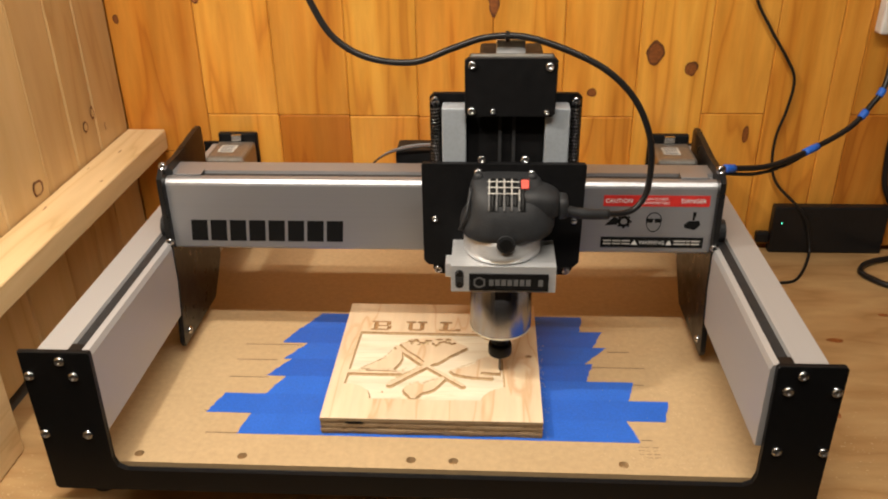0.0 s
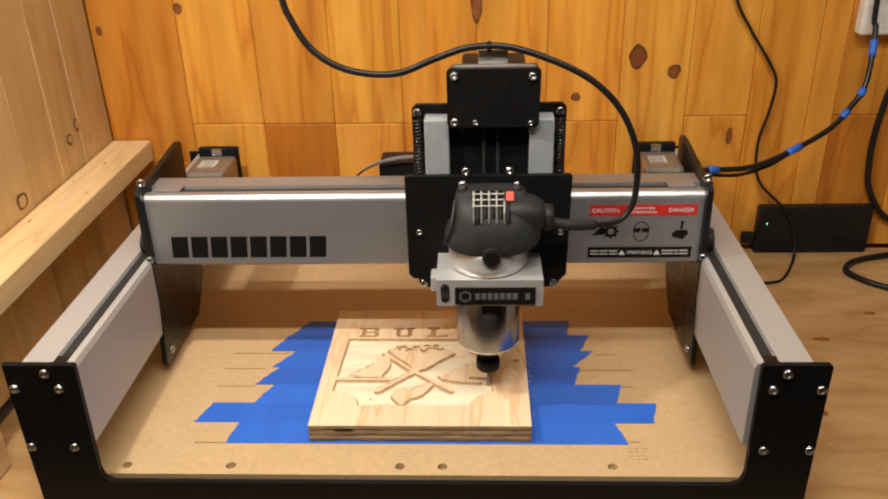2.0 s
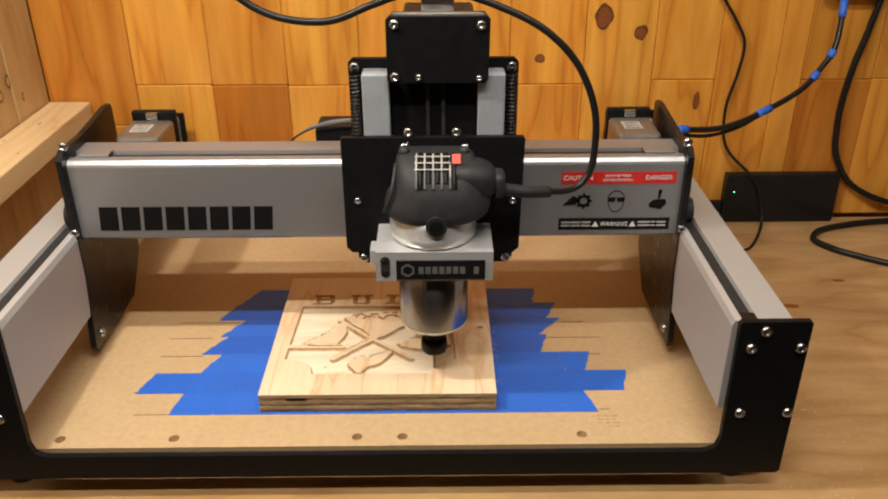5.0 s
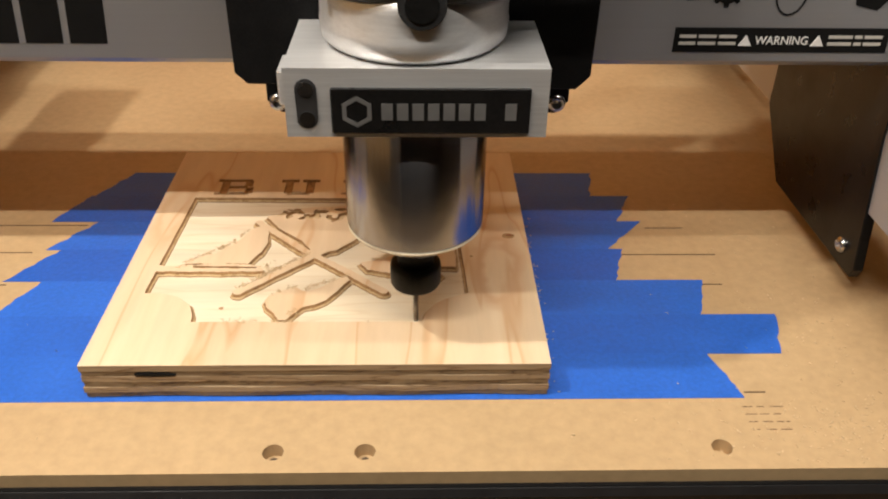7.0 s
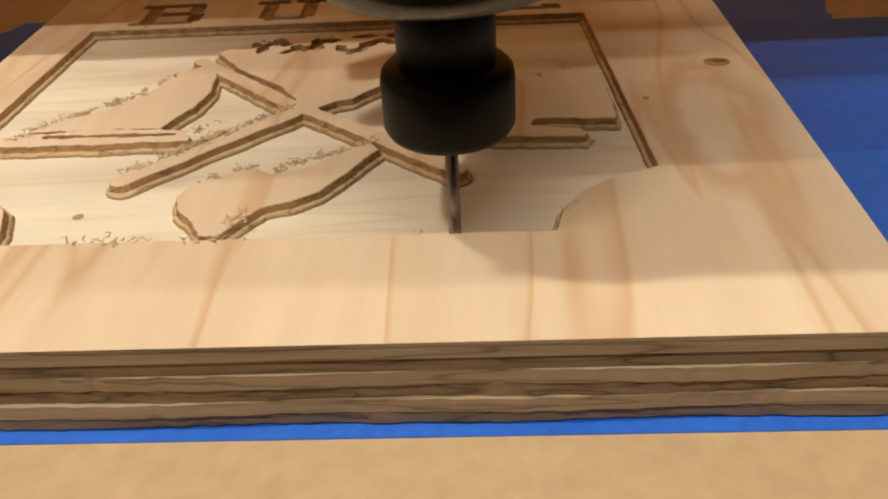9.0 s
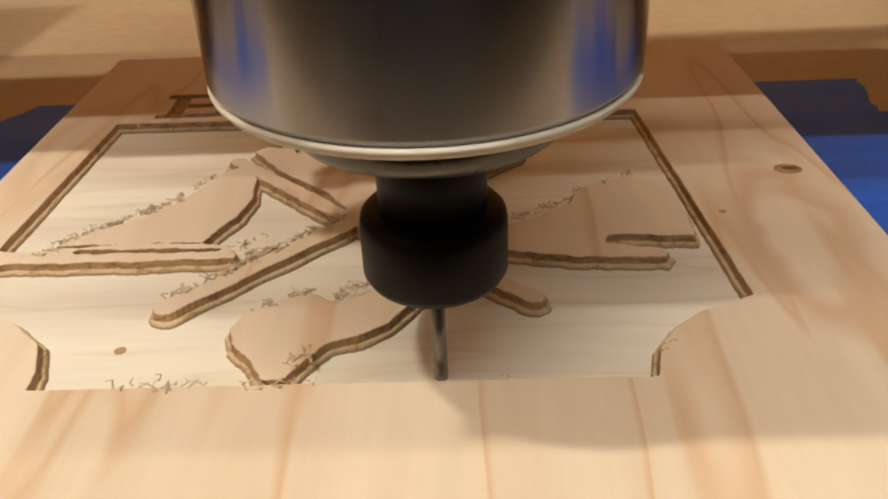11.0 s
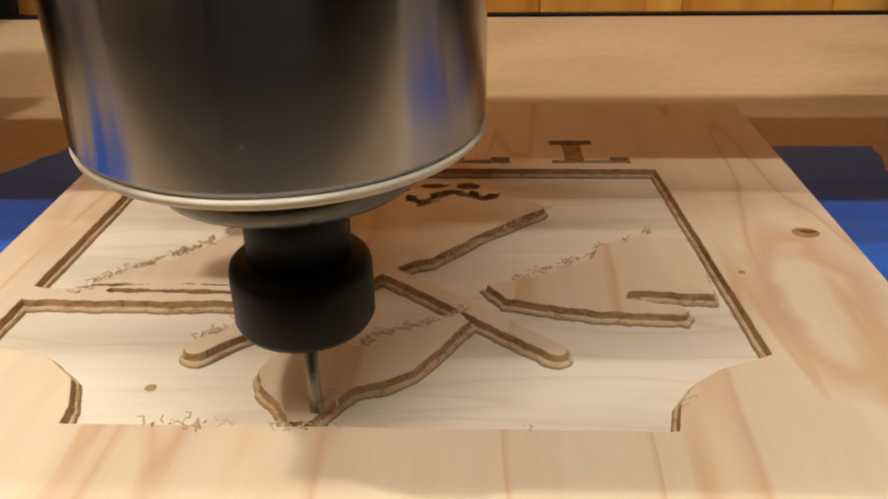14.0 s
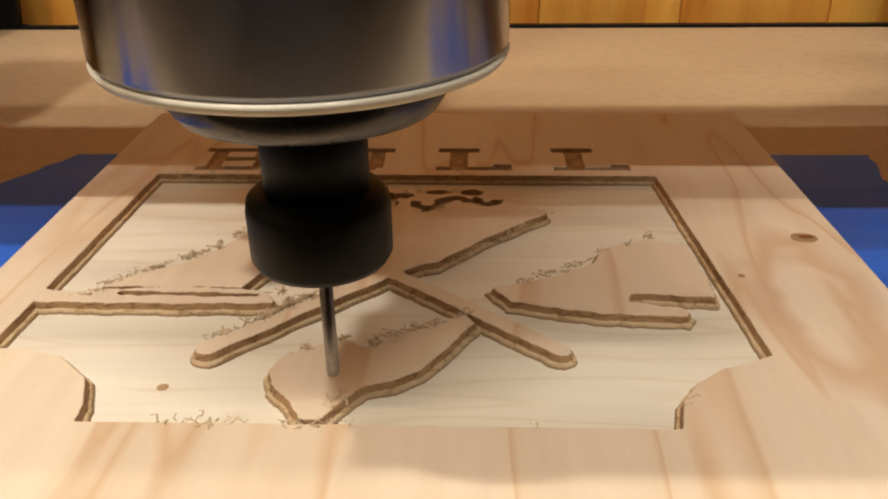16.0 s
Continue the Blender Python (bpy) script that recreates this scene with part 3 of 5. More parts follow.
def build_tape():
    """Strips of blue tape laid side by side under the workpiece, torn at both ends."""
    left = [(-0.189, -0.183), (-0.229, -0.219), (-0.176, -0.162), (-0.183, -0.162), (-0.171, -0.150), (-0.179, -0.165), (-0.163, -0.146)]
    right = [(0.199, 0.190), (0.228, 0.236), (0.196, 0.206), (0.157, 0.167), (0.158, 0.185), (0.170, 0.184), (0.158, 0.164)]
    y, w = 0.0645, 0.0318
    for k, ((la, lb), (ra, rb)) in enumerate(zip(left, right)):
        bm = bmesh.new()
        n = 8
        pts = [(ra + (rb - ra) * i / n + (random.uniform(-1, 1) * 0.0010 if 0 < i < n else 0), y + w * i / n) for i in range(n + 1)]
        pts += [(lb + (la - lb) * i / n + (random.uniform(-1, 1) * 0.0010 if 0 < i < n else 0), y + w - w * i / n) for i in range(n + 1)]
        z = 0.0003 + 0.00005 * (k % 2)
        prism(bm, pts, "z", 0.00002, z)
        tagged(part("tape_strip", bm, M_TAPE), "strip of blue masking tape with torn ends", "tape", "tape strips under the workpiece")
        y += w - 0.0002


build_tape()


# ---- the carved workpiece ----
WX0, WX1, WY0, WY1, WT = -0.1068, 0.1066, 0.0668, 0.278, 0.0198
WB = 0.0008
CUT_X0, CUT_X1, CUT_Y0, CUT_Y1 = -0.096, 0.078, 0.094, 0.252
LEDGE, DEEP = 0.0018, 0.0028


def inside_distance(px, py, poly):
    """Distance to the outline, positive inside."""
    d = np.full(px.shape, 9.0)
    ins = np.zeros(px.shape, bool)
    n = len(poly)
    for i in range(n):
        (ax, ay), (bx, by) = poly[i], poly[(i + 1) % n]
        ex, ey = bx - ax, by - ay
        t = np.clip(((px - ax) * ex + (py - ay) * ey) / (ex * ex + ey * ey + 1e-12), 0, 1)
        d = np.minimum(d, np.hypot(px - ax - t * ex, py - ay - t * ey))
        cross = ((ay > py) != (by > py)) & (px < (bx - ax) * (py - ay) / (by - ay + 1e-12) + ax)
        ins ^= cross
    return np.where(ins, d, -d)


def stick(a, b, w):
    """Outline of a bar with round ends."""
    (ax, ay), (bx, by) = a, b
    turn = math.atan2(by - ay, bx - ax)
    def end(cx, cy, first):
        return [(cx + w * math.cos(turn + first + k * math.pi / 8), cy + w * math.sin(turn + first + k * math.pi / 8)) for k in range(9)]
    return end(ax, ay, math.pi / 2) + end(bx, by, -math.pi / 2)


# millimetres on the workpiece's face
POCKET = [(-88, 218.5), (66.5, 217), (71.5, 121.5), (67, 119.5), (60, 116.5), (54, 112), (50, 106), (48, 98), (-63.5, 98.5), (-64, 104), (-67, 112), (-75, 119), (-85, 122), (-92, 122)]
ISLANDS = [
    [(-92, 147.9), (-84, 146.9), (-73, 148.2), (-57, 149.4), (-38, 147.4), (-34, 142.4), (-35, 139.9), (-58, 139.4), (-92, 139.9)],
    [(-80, 147), (-75, 153), (-64, 159.5), (-57, 167), (-48, 184), (-42, 190), (-37, 180), (-36, 169), (-38, 159), (-44, 147)],
    stick((-45.5, 122.6), (-11, 155.4), 3.4),
    stick((-11, 155), (28.5, 190.5), 3.2),
    stick((-45.5, 190), (-11, 156), 3.2),
    stick((-11, 157), (28.8, 122.8), 3.2),
    [(-32, 115), (-30.5, 109.4), (-25.5, 103.9), (-22.8, 98.4), (-17.5, 98.9), (-14.5, 103.9), (-10.5, 109), (-5.5, 110.9), (0.5, 114.7), (6.8, 124.9), (12, 133.2), (9, 137.9), (4, 135.4), (-4, 127.9), (-10.3, 123.9), (-13, 124.9), (-17, 127.7), (-22.8, 125.4), (-30, 119.9)],
    [(13, 149.2), (22, 151.9), (32, 156.2), (39.5, 161.9), (41.5, 167.9), (48, 172.4), (55, 174.9), (66.3, 171.4), (67.5, 146.9), (66.6, 143.4), (51, 145), (47.5, 144.6), (47.0, 143.4), (58.1, 140.8), (59.8, 137.9), (58.1, 134.9), (42.7, 136.2), (40, 135.8), (18, 141.4)],
    [(-43, 196), (-31, 206), (-13, 208), (14, 210), (22, 199), (30, 194), (27, 188), (2, 160), (-11, 156), (-20, 170), (-33, 182)],
]
PITS = [(-35, 200.5, 5.5, 2.8), (-27, 204, 4, 1.8), (1, 204.5, 5, 1.6), (10, 204, 3.4, 2.4)]
# curled cuts: centre, radius, first and last angle in turns, half width
CURLS = [(-25, 198, 4.2, 0.05, 0.62, 1.3), (-17, 200, 3.8, 0.55, 1.15, 1.2), (-10, 199, 3.6, 0.10, 0.70, 1.4), (-3, 197, 4.0, 0.45, 1.10, 1.2), (6, 197, 3.6, 0.00, 0.55, 1.3), (14, 199, 3.2, 0.40, 1.00, 1.2), (-19, 192, 4.0, 0.10, 0.45, 1.0), (0, 190.5, 3.4, 0.15, 0.50, 0.9)]
LETTERS = [("B", -65), ("U", -27), ("L", 9), ("L", 46)]


def letter_boxes(ch, cx):
    """Strokes of a carved serif capital, as boxes x0 x1 y0 y1 in millimetres."""
    y0, y1 = 221.5, 241
    if ch == "B":
        return [(cx - 10, cx - 5, y0, y1), (cx - 13, cx + 8, y1 - 3.5, y1), (cx - 13, cx + 8, y0, y0 + 3.5), (cx - 5, cx + 6, 229.5, 233), (cx + 5, cx + 10, y0 + 2, 231), (cx + 4, cx + 9, 232, y1 - 2)]
    if ch == "U":
        return [(cx - 9, cx - 4, y0 + 2, y1), (cx + 4, cx + 9, y0 + 2, y1), (cx - 7, cx + 7, y0, y0 + 3.5), (cx - 12, cx - 1, y1 - 4, y1), (cx + 1, cx + 12, y1 - 4, y1)]
    return [(cx - 6, cx, y0, y1), (cx - 10, cx + 4, y1 - 4, y1), (cx - 10, cx + 13, y0, y0 + 3), (cx + 8, cx + 14, y0, y0 + 5)]


def height_field(px, py):
    """Depth below the face, in metres."""
    wob = np.sin(px * 0.37 + py * 0.23) * 0.18 + np.sin(px * 0.83 - py * 0.61) * 0.12 + np.sin(px * 2.9 + py * 3.7 + 2 * np.sin(px * 0.41)) * 0.07 + np.sin(py * 2.3 - px * 1.3 + 3 * np.sin(py * 0.29)) * 0.07
    sd = inside_distance(px, py, POCKET) + wob * 0.3
    for isl in ISLANDS:
        sd = np.minimum(sd, 1.15 - inside_distance(px, py, isl) + wob)
    for cx, cy, rx, ry in PITS:
        q = np.hypot((px - cx) / rx, (py - cy) / ry)
        sd = np.maximum(sd, np.minimum((1 - q) * min(rx, ry) * 0.8 + wob, 0.9))
    for cx, cy, r, a0, a1, w in CURLS:
        turn = np.mod(np.arctan2(py - cy, px - cx) / (2 * math.pi) - a0, 1.0)
        on = np.where(turn < a1 - a0, w * 1.4 - np.abs(np.hypot(px - cx, py - cy) - r * (0.75 + 0.5 * turn)), -9)
        sd = np.maximum(sd, np.minimum(on + wob, 0.9))
    # torn furrows across the sail and the long spar
    for ax, ay, bx, by, w in ((-71, 158, -53, 175, 0.9), (-72, 145.2, -40, 144.4, 0.9)):
        k = np.clip(((px - ax) * (bx - ax) + (py - ay) * (by - ay)) / ((bx - ax) ** 2 + (by - ay) ** 2), 0, 1)
        sd = np.maximum(sd, w - np.hypot(px - ax - k * (bx - ax), py - ay - k * (by - ay)) + wob * 1.2)
    def step(a, b):
        t = np.clip((sd - a) / (b - a), 0, 1)
        return t * t * (3 - 2 * t)
    h = LEDGE * step(0.0, 0.55) + (DEEP - LEDGE) * step(1.15, 1.4)
    for ch, cx in LETTERS:
        for x0, x1, y0, y1 in letter_boxes(ch, cx):
            e = np.minimum(np.minimum(px - x0, x1 - px), np.minimum(py - y0, y1 - py)) + wob * 0.5
            h = np.maximum(h, 0.0012 * np.clip(e / 0.9, 0, 1))
    return h


def ring(bm, x0, x1, y0, y1, w, z0, z1):
    """A rectangular frame of width w."""
    def loop(d, z):
        return [bm.verts.new(p) for p in ((x0 + d, y0 + d, z), (x1 - d, y0 + d, z), (x1 - d, y1 - d, z), (x0 + d, y1 - d, z))]
    loops = [loop(0, z0), loop(0, z1), loop(w, z1), loop(w, z0)]
    for a, b in zip(loops, loops[1:] + loops[:1]):
        for k in range(4):
            bm.faces.new((a[k], a[(k + 1) % 4], b[(k + 1) % 4], b[k]))


def build_workpiece():
    t = thing("plywood_plaque", (0, 0, 0), "square plywood blank half carved with crossed sticks and a sail", "plaque")
    # carved face: one sheet, fine where it is cut
    gx = np.concatenate([np.linspace(WX0, CUT_X0, 6)[:-1], np.linspace(CUT_X0, CUT_X1, 640), np.linspace(CUT_X1, WX1, 10)[1:]])
    gy = np.concatenate([np.linspace(WY0, CUT_Y0, 10)[:-1], np.linspace(CUT_Y0, CUT_Y1, 580), np.linspace(CUT_Y1, WY1, 10)[1:]])
    nx, ny = len(gx), len(gy)
    px, py = np.meshgrid(gx, gy)
    h = height_field(px * 1000, py * 1000)
    co = np.stack([px, py, WT - h], -1).reshape(-1, 3)
    idx = np.arange(nx * ny).reshape(ny, nx)
    quads = np.stack([idx[:-1, :-1], idx[:-1, 1:], idx[1:, 1:], idx[1:, :-1]], -1).reshape(-1, 4)
    me = bpy.data.meshes.new("carved_face")
    me.from_pydata(co.tolist(), [], quads.tolist())
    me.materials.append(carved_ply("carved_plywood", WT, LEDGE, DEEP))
    ob = new("carved_face", me)
    ob.parent = t
    tagged(ob, "pale carved face with brown cut edges")
    # layers of the plywood below the face
    zs = [WT - 0.0008, 0.0163, 0.0132, 0.0100, 0.0068, 0.0037, WB]
    for k, (a, b) in enumerate(zip(zs, zs[1:])):
        bm = bmesh.new()
        inset = 0.0005 * (k % 2)
        n = 90
        front = [(WX0 + inset + (WX1 - WX0 - 2 * inset) * i / n, WY0 + inset + 0.0003 * math.sin(i * 0.21 + k) + random.uniform(0, 0.0004)) for i in range(n + 1)]
        back = [(WX1 - inset, WY1 - inset), (WX0 + inset, WY1 - inset)]
        if a > WT - DEEP - 0.001:
            # a rim only, so that the pocket stays open
            ring(bm, WX0 + inset, WX1 - inset, WY0 + inset, WY1 - inset, 0.010, b + 0.00005, a)
        else:
            prism(bm, front + back, "z", b + 0.00005, a)
        part("ply_layer", bm, M_PLYB if k % 2 else M_PLYA, t)
    # skirt of the face veneer
    bm = bmesh.new()
    ring(bm, WX0, WX1, WY0, WY1, 0.0004, WT - 0.0009, WT - 0.00005)
    part("veneer_edge", bm, M_PLYA, t)
    part("edge_void", prism(bmesh.new(), [(-0.0825, 0.0148), (-0.081, 0.0140), (-0.075, 0.0136), (-0.067, 0.0138), (-0.0635, 0.0146), (-0.066, 0.0153), (-0.076, 0.0156), (-0.081, 0.0154)], "y", WY0 - 0.0005, WY0 + 0.004), M_INK, t, "dark gap in the ply edge")
    bm = bmesh.new()
    bmesh.ops.create_circle(bm, cap_ends=True, segments=18, radius=1, matrix=Matrix.Translation((0.0965, 0.175, WT + 0.0001)) @ Matrix.Diagonal((0.0035, 0.0028, 1, 1)))
    part("knot", bm, M_TAN, t, "pale brown knot")
    bm = bmesh.new()
    bmesh.ops.create_circle(bm, cap_ends=True, segments=14, radius=1, matrix=Matrix.Translation((0.0972, 0.1755, WT + 0.00016)) @ Matrix.Diagonal((0.0021, 0.0010, 1, 1)))
    part("knot", bm, M_CORE, t)
    for x, y, rx, z in ((-0.0520, 0.1125, 0.0012, WT - DEEP + 0.0001), (0.0745, 0.1545, 0.0009, WT + 0.0001)):
        bm = bmesh.new()
        bmesh.ops.create_circle(bm, cap_ends=True, segments=12, radius=1, matrix=Matrix.Translation((x, y, z)) @ Matrix.Diagonal((rx, rx, 1, 1)))
        part("knot", bm, M_TAN, t)
    return t


build_workpiece()


def build_fibres():
    """Torn fibres standing along the cut edges."""
    bm = bmesh.new()
    rnd = random.Random(4)
    lines = [((-79, 148.5), (-58, 166.5), 170), ((-57, 168), (-49, 183), 50), ((-46, 126), (-14, 157), 260), ((-42, 130), (-26, 145), 120), ((-29, 120.5), (-17, 127), 60), ((0, 131), (9, 137), 30), ((-36, 145), (-30, 152), 30), ((-88, 219), (-20, 219), 30), ((-60, 98.5), (-8, 98.5), 60), ((-90, 143), (-76, 147), 20), ((22, 152), (41, 163), 60), ((42, 167), (56, 175), 40), ((5, 160), (30, 190), 60), ((-14, 124), (4, 135), 70), ((-20, 204), (14, 206), 40), ((50, 104), (54, 112), 10), ((20, 98.5), (22, 99), 3), ((-20, 101), (-12, 110), 24)]
    for (ax, ay), (bx, by), n in lines:
        clumps = [(rnd.random(), rnd.gauss(0, 0.7), rnd.uniform(0.5, 1.3)) for _ in range(max(3, n // 6))]
        for _ in range(n):
            t, side, big = rnd.choice(clumps)
            t = min(1, max(0, t + rnd.gauss(0, 0.03)))
            p = Vector(((ax + (bx - ax) * t + rnd.gauss(side, 0.5)) / 1000, (ay + (by - ay) * t + rnd.gauss(side, 0.5)) / 1000, WT - rnd.choice((0.0, 0.0006, 0.0002))))
            a = rnd.uniform(0, 2 * math.pi)
            l = rnd.uniform(0.0006, 0.0019) * big
            d = Vector((math.cos(a), math.sin(a), rnd.uniform(0.0, 0.35))).normalized() * l
            bend = Vector((rnd.gauss(0, 1), rnd.gauss(0, 1), rnd.gauss(0.3, 0.5))) * l * 0.35
            s = d.cross(Vector((0, 0, 1))).normalized() * rnd.uniform(0.0001, 0.00028)
            q = [p, p + d * 0.5 + bend, p + d]
            w = [s, s * 0.9, s * 0.25]
            up = Vector((0, 0, 0.0002))
            rows = [[bm.verts.new(c - e), bm.verts.new(c + e), bm.verts.new(c + up)] for c, e in zip(q, w)]
            for r0, r1 in zip(rows, rows[1:]):
                for k in range(3):
                    bm.faces.new((r0[k], r0[(k + 1) % 3], r1[(k + 1) % 3], r1[k]))
    tagged(part("wood_fibres", bm, M_CHIP), "pale torn wood fibres along the cut edges", "wood fibres", kind="stuff")


build_fibres()


def build_dust():
    """Loose chips on the bed and on the bench beside it."""
    rnd = random.Random(9)
    bm = bmesh.new()
    spots = [(0.235, 0.045, 0.035, 0.012, 260, 0.0), (0.255, 0.09, 0.02, 0.04, 90, 0.0), (-0.2, 0.1, 0.06, 0.05, 14, 0.0), (0.43, 0.10, 0.06, 0.1, 420, TABLE_Z), (0.38, -0.02, 0.02, 0.02, 120, TABLE_Z), (-0.385, 0.0, 0.02, 0.03, 110, TABLE_Z), (0.24, 0.17, 0.03, 0.06, 60, 0.0), (0.1115, 0.16, 0.002, 0.05, 70, 0.0004)]
    for cx, cy, sx, sy, n, z in spots:
        for _ in range(n):
            x, y = rnd.gauss(cx, sx), rnd.gauss(cy, sy)
            if z == 0.0 and (abs(x) > 0.275 or y < 0.024 or (-0.108 < x < 0.108 and 0.06 < y < 0.3)):
                continue
            if z < 0 and (abs(x) < 0.345 or x < -0.43 or not -0.05 < y < 0.5):
                continue
            a, l, w = rnd.uniform(0, 6.3), rnd.uniform(0.0004, 0.0018), rnd.uniform(0.0002, 0.0005)
            m = Matrix.Translation((x, y, z + 0.0002)) @ Matrix.Rotation(a, 4, "Z") @ Matrix.Diagonal((l, w, 0.0003, 1))
            bmesh.ops.create_cube(bm, size=1.0, matrix=m)
    tagged(part("sawdust", bm, M_CHIP), "pale sawdust and small chips on the bed", "sawdust", kind="stuff")


build_dust()


# ---- gantry: moves along y; its y counts from the cutter ----
RY = 0.062


def bar_word(parent, x0, x1, z0, z1, y, n, material, slant=0.0):
    """A brand word as plain blocks of its size."""
    w = (x1 - x0) / n
    for k in range(n):
        a, b = x0 + k * w + 0.0014, x0 + (k + 1) * w - 0.0018
        part("word_block", prism(bmesh.new(), [(a, z0), (b, z0), (b + slant, z1), (a + slant, z1)], "y", y - 0.0002, y + 0.0002), material, parent)


def build_gantry():
    g = thing("gantry", (0, 0, 0), "silver cross rail between black steel plates on the side rails", "gantry")
    pts = [(RY + 0.003, 0.124), (RY + 0.055, 0.124), (RY + 0.058, 0.127), (RY + 0.058, 0.198), (RY + 0.05, 0.203), (RY + 0.026, 0.203), (RY + 0.025, 0.199), (RY + 0.013, 0.199), (RY + 0.012, 0.203), (RY + 0.0055, 0.203), (RY + 0.0037, 0.2023), (RY + 0.0009, 0.1993), (RY, 0.1970), (RY, 0.127)]
    rail = part("cross_rail", prism(bmesh.new(), pts, "x", -0.2795, 0.2795), M_RAIL, g, "silver anodised aluminium cross rail")
    part("belt", boxed(-0.275, 0.275, RY + 0.014, RY + 0.023, 0.1992, 0.2008), M_RUBBER, g, "black toothed drive belt")
    for sx in (-1, 1):
        part("belt_clip", boxed(min(sx * 0.245, sx * 0.272), max(sx * 0.245, sx * 0.272), RY + 0.011, RY + 0.026, 0.2035, 0.2050, 0.0006), M_RAIL, g)
        out = [(0.040, 0.018), (0.043, 0.012), (0.152, 0.011), (0.190, 0.050), (0.190, 0.214), (0.186, 0.218), (0.175, 0.218), (0.11, 0.212), (0.064, 0.213), (0.055, 0.206), (0.053, 0.09)]
        a, b = sorted((sx * 0.2797, sx * 0.2855))
        part("side_plate", prism(bmesh.new(), out, "x", a, b, 0.0006), M_BLACKM, g, "black steel gantry side plate")
        share("screw", SCREW, g, pose(sx * 0.281, RY + 0.006, 0.2155, 0, 0, 0))
        share("screw", SCREW, g, pose(sx * 0.2796, 0.057, 0.024, 0, 0, sx * -90))
        share("screw", SCREW, g, pose(sx * 0.2825, RY - 0.006, 0.135, 0, 0, 0))
        # guide wheels on the side rail
        for y, z in ((RY + 0.02, 0.142), (RY + 0.12, 0.142)):
            part("guide_wheel", rod(bmesh.new(), (sx * 0.2875, y, z), (sx * 0.297, y, z), 0.012, 20), M_RUBBER, g, "black plastic guide wheel")
        # stepper motor standing behind the rail
        mx = -0.237 if sx < 0 else 0.253
        a, b = mx - 0.0215, mx + 0.0215
        mot = part("stepper_motor", boxed(a, b, RY + 0.066, RY + 0.120, 0.158, 0.202, 0.004), M_MOTOR, g, "steel stepper motor with a paper label")
        part("motor_cap", boxed(a - 0.001, b + 0.001, RY + 0.1215, RY + 0.130, 0.165, 0.210, 0.002), M_BLACK, mot)
        part("cable_clip", boxed(mx - 0.006, mx + 0.006, RY + 0.116, RY + 0.121, 0.2025, 0.2095, 0.001), M_STEEL, mot)
        part("motor_label", boxed(mx - 0.012, mx + 0.006, RY + 0.082, RY + 0.103, 0.2021, 0.2024), M_BAR, mot, "white paper label")
        for k in range(4):
            part("label_line", boxed(mx - 0.010, mx + 0.004, RY + 0.0835 + k * 0.005, RY + 0.0855 + k * 0.005, 0.2025, 0.2027), M_PALE, mot)
    # brand word as blocks, and the safety label
    bar_word(g, -0.262, -0.098, 0.134, 0.158, RY, 8, M_INK, 0.002)
    y = RY - 0.0003
    part("caution_strip", boxed(0.168, 0.2735, RY - 0.0003, RY + 0.0002, 0.178, 0.190, 0.0), M_RED, g, "red safety label strip")
    text_mesh("CAUTION", 0.0062, (0.1835, y - 0.0003, 0.184), M_WHITE, g, width=0.0265)
    text_mesh("DANGER", 0.0062, (0.2575, y - 0.0003, 0.184), M_WHITE, g, width=0.0245)
    text_mesh("ALWAYS WEAR", 0.0034, (0.2200, y - 0.0003, 0.1862), M_WHITE, g, width=0.024)
    text_mesh("EYE PROTECTION", 0.0034, (0.2200, y - 0.0003, 0.1818), M_WHITE, g, width=0.027)
    part("warning_strip", boxed(0.168, 0.272, RY - 0.0003, RY + 0.0002, 0.1315, 0.1435), M_INK, g, "black safety label strip")
    text_mesh("WARNING", 0.0058, (0.2200, y - 0.0003, 0.1373), M_WHITE, g, width=0.0255)
    for cx in (0.2025, 0.2375):
        bm = bmesh.new()
        prism(bm, [(cx - 0.0032, 0.1348), (cx + 0.0032, 0.1348), (cx, 0.1402)], "y", y - 0.0005, y)
        part("warning_sign", bm, M_WHITE, g)
    for x0, words in ((0.1705, (0.008, 0.0085, 0.0085)), (0.2425, (0.0115, 0.0035, 0.0085))):
        for z in (0.1352, 0.1386):
            x = x0
            for w in words:
                part("small_print", boxed(x, x + w, y - 0.0004, y - 0.0001, z, z + 0.0015), M_BAR, g)
                x += w + 0.0012
    # pictograms: gear, goggles, cutter
    bm = bmesh.new()
    tor = [(0.190 + 0.0062 * math.cos(a * 0.3927), 0.161 + 0.0062 * math.sin(a * 0.3927)) for a in range(16)]
    inn = [(0.190 + 0.0034 * math.cos(a * 0.3927), 0.161 + 0.0034 * math.sin(a * 0.3927)) for a in range(16)]
    for k in range(16):
        j = (k + 1) % 16
        prism(bm, [tor[k], tor[j], inn[j], inn[k]], "y", y, RY + 0.0002)
    prism(bm, [(0.171, 0.1565), (0.183, 0.1575), (0.186, 0.163), (0.180, 0.1665), (0.174, 0.160)], "y", y, RY + 0.0002)
    for k in range(8):
        a = k * math.pi / 4
        c, n = Vector((math.cos(a), math.sin(a))), Vector((-math.sin(a), math.cos(a)))
        o = Vector((0.190, 0.161))
        prism(bm, [tuple(o + c * u + n * v) for u, v in ((0.0058, -0.0013), (0.0078, -0.001), (0.0078, 0.001), (0.0058, 0.0013))], "y", y, RY + 0.0002)
    bmesh.ops.remove_doubles(bm, verts=bm.verts, dist=1e-5)
    part("gear_sign", bm, M_INK, g)
    bm = bmesh.new()
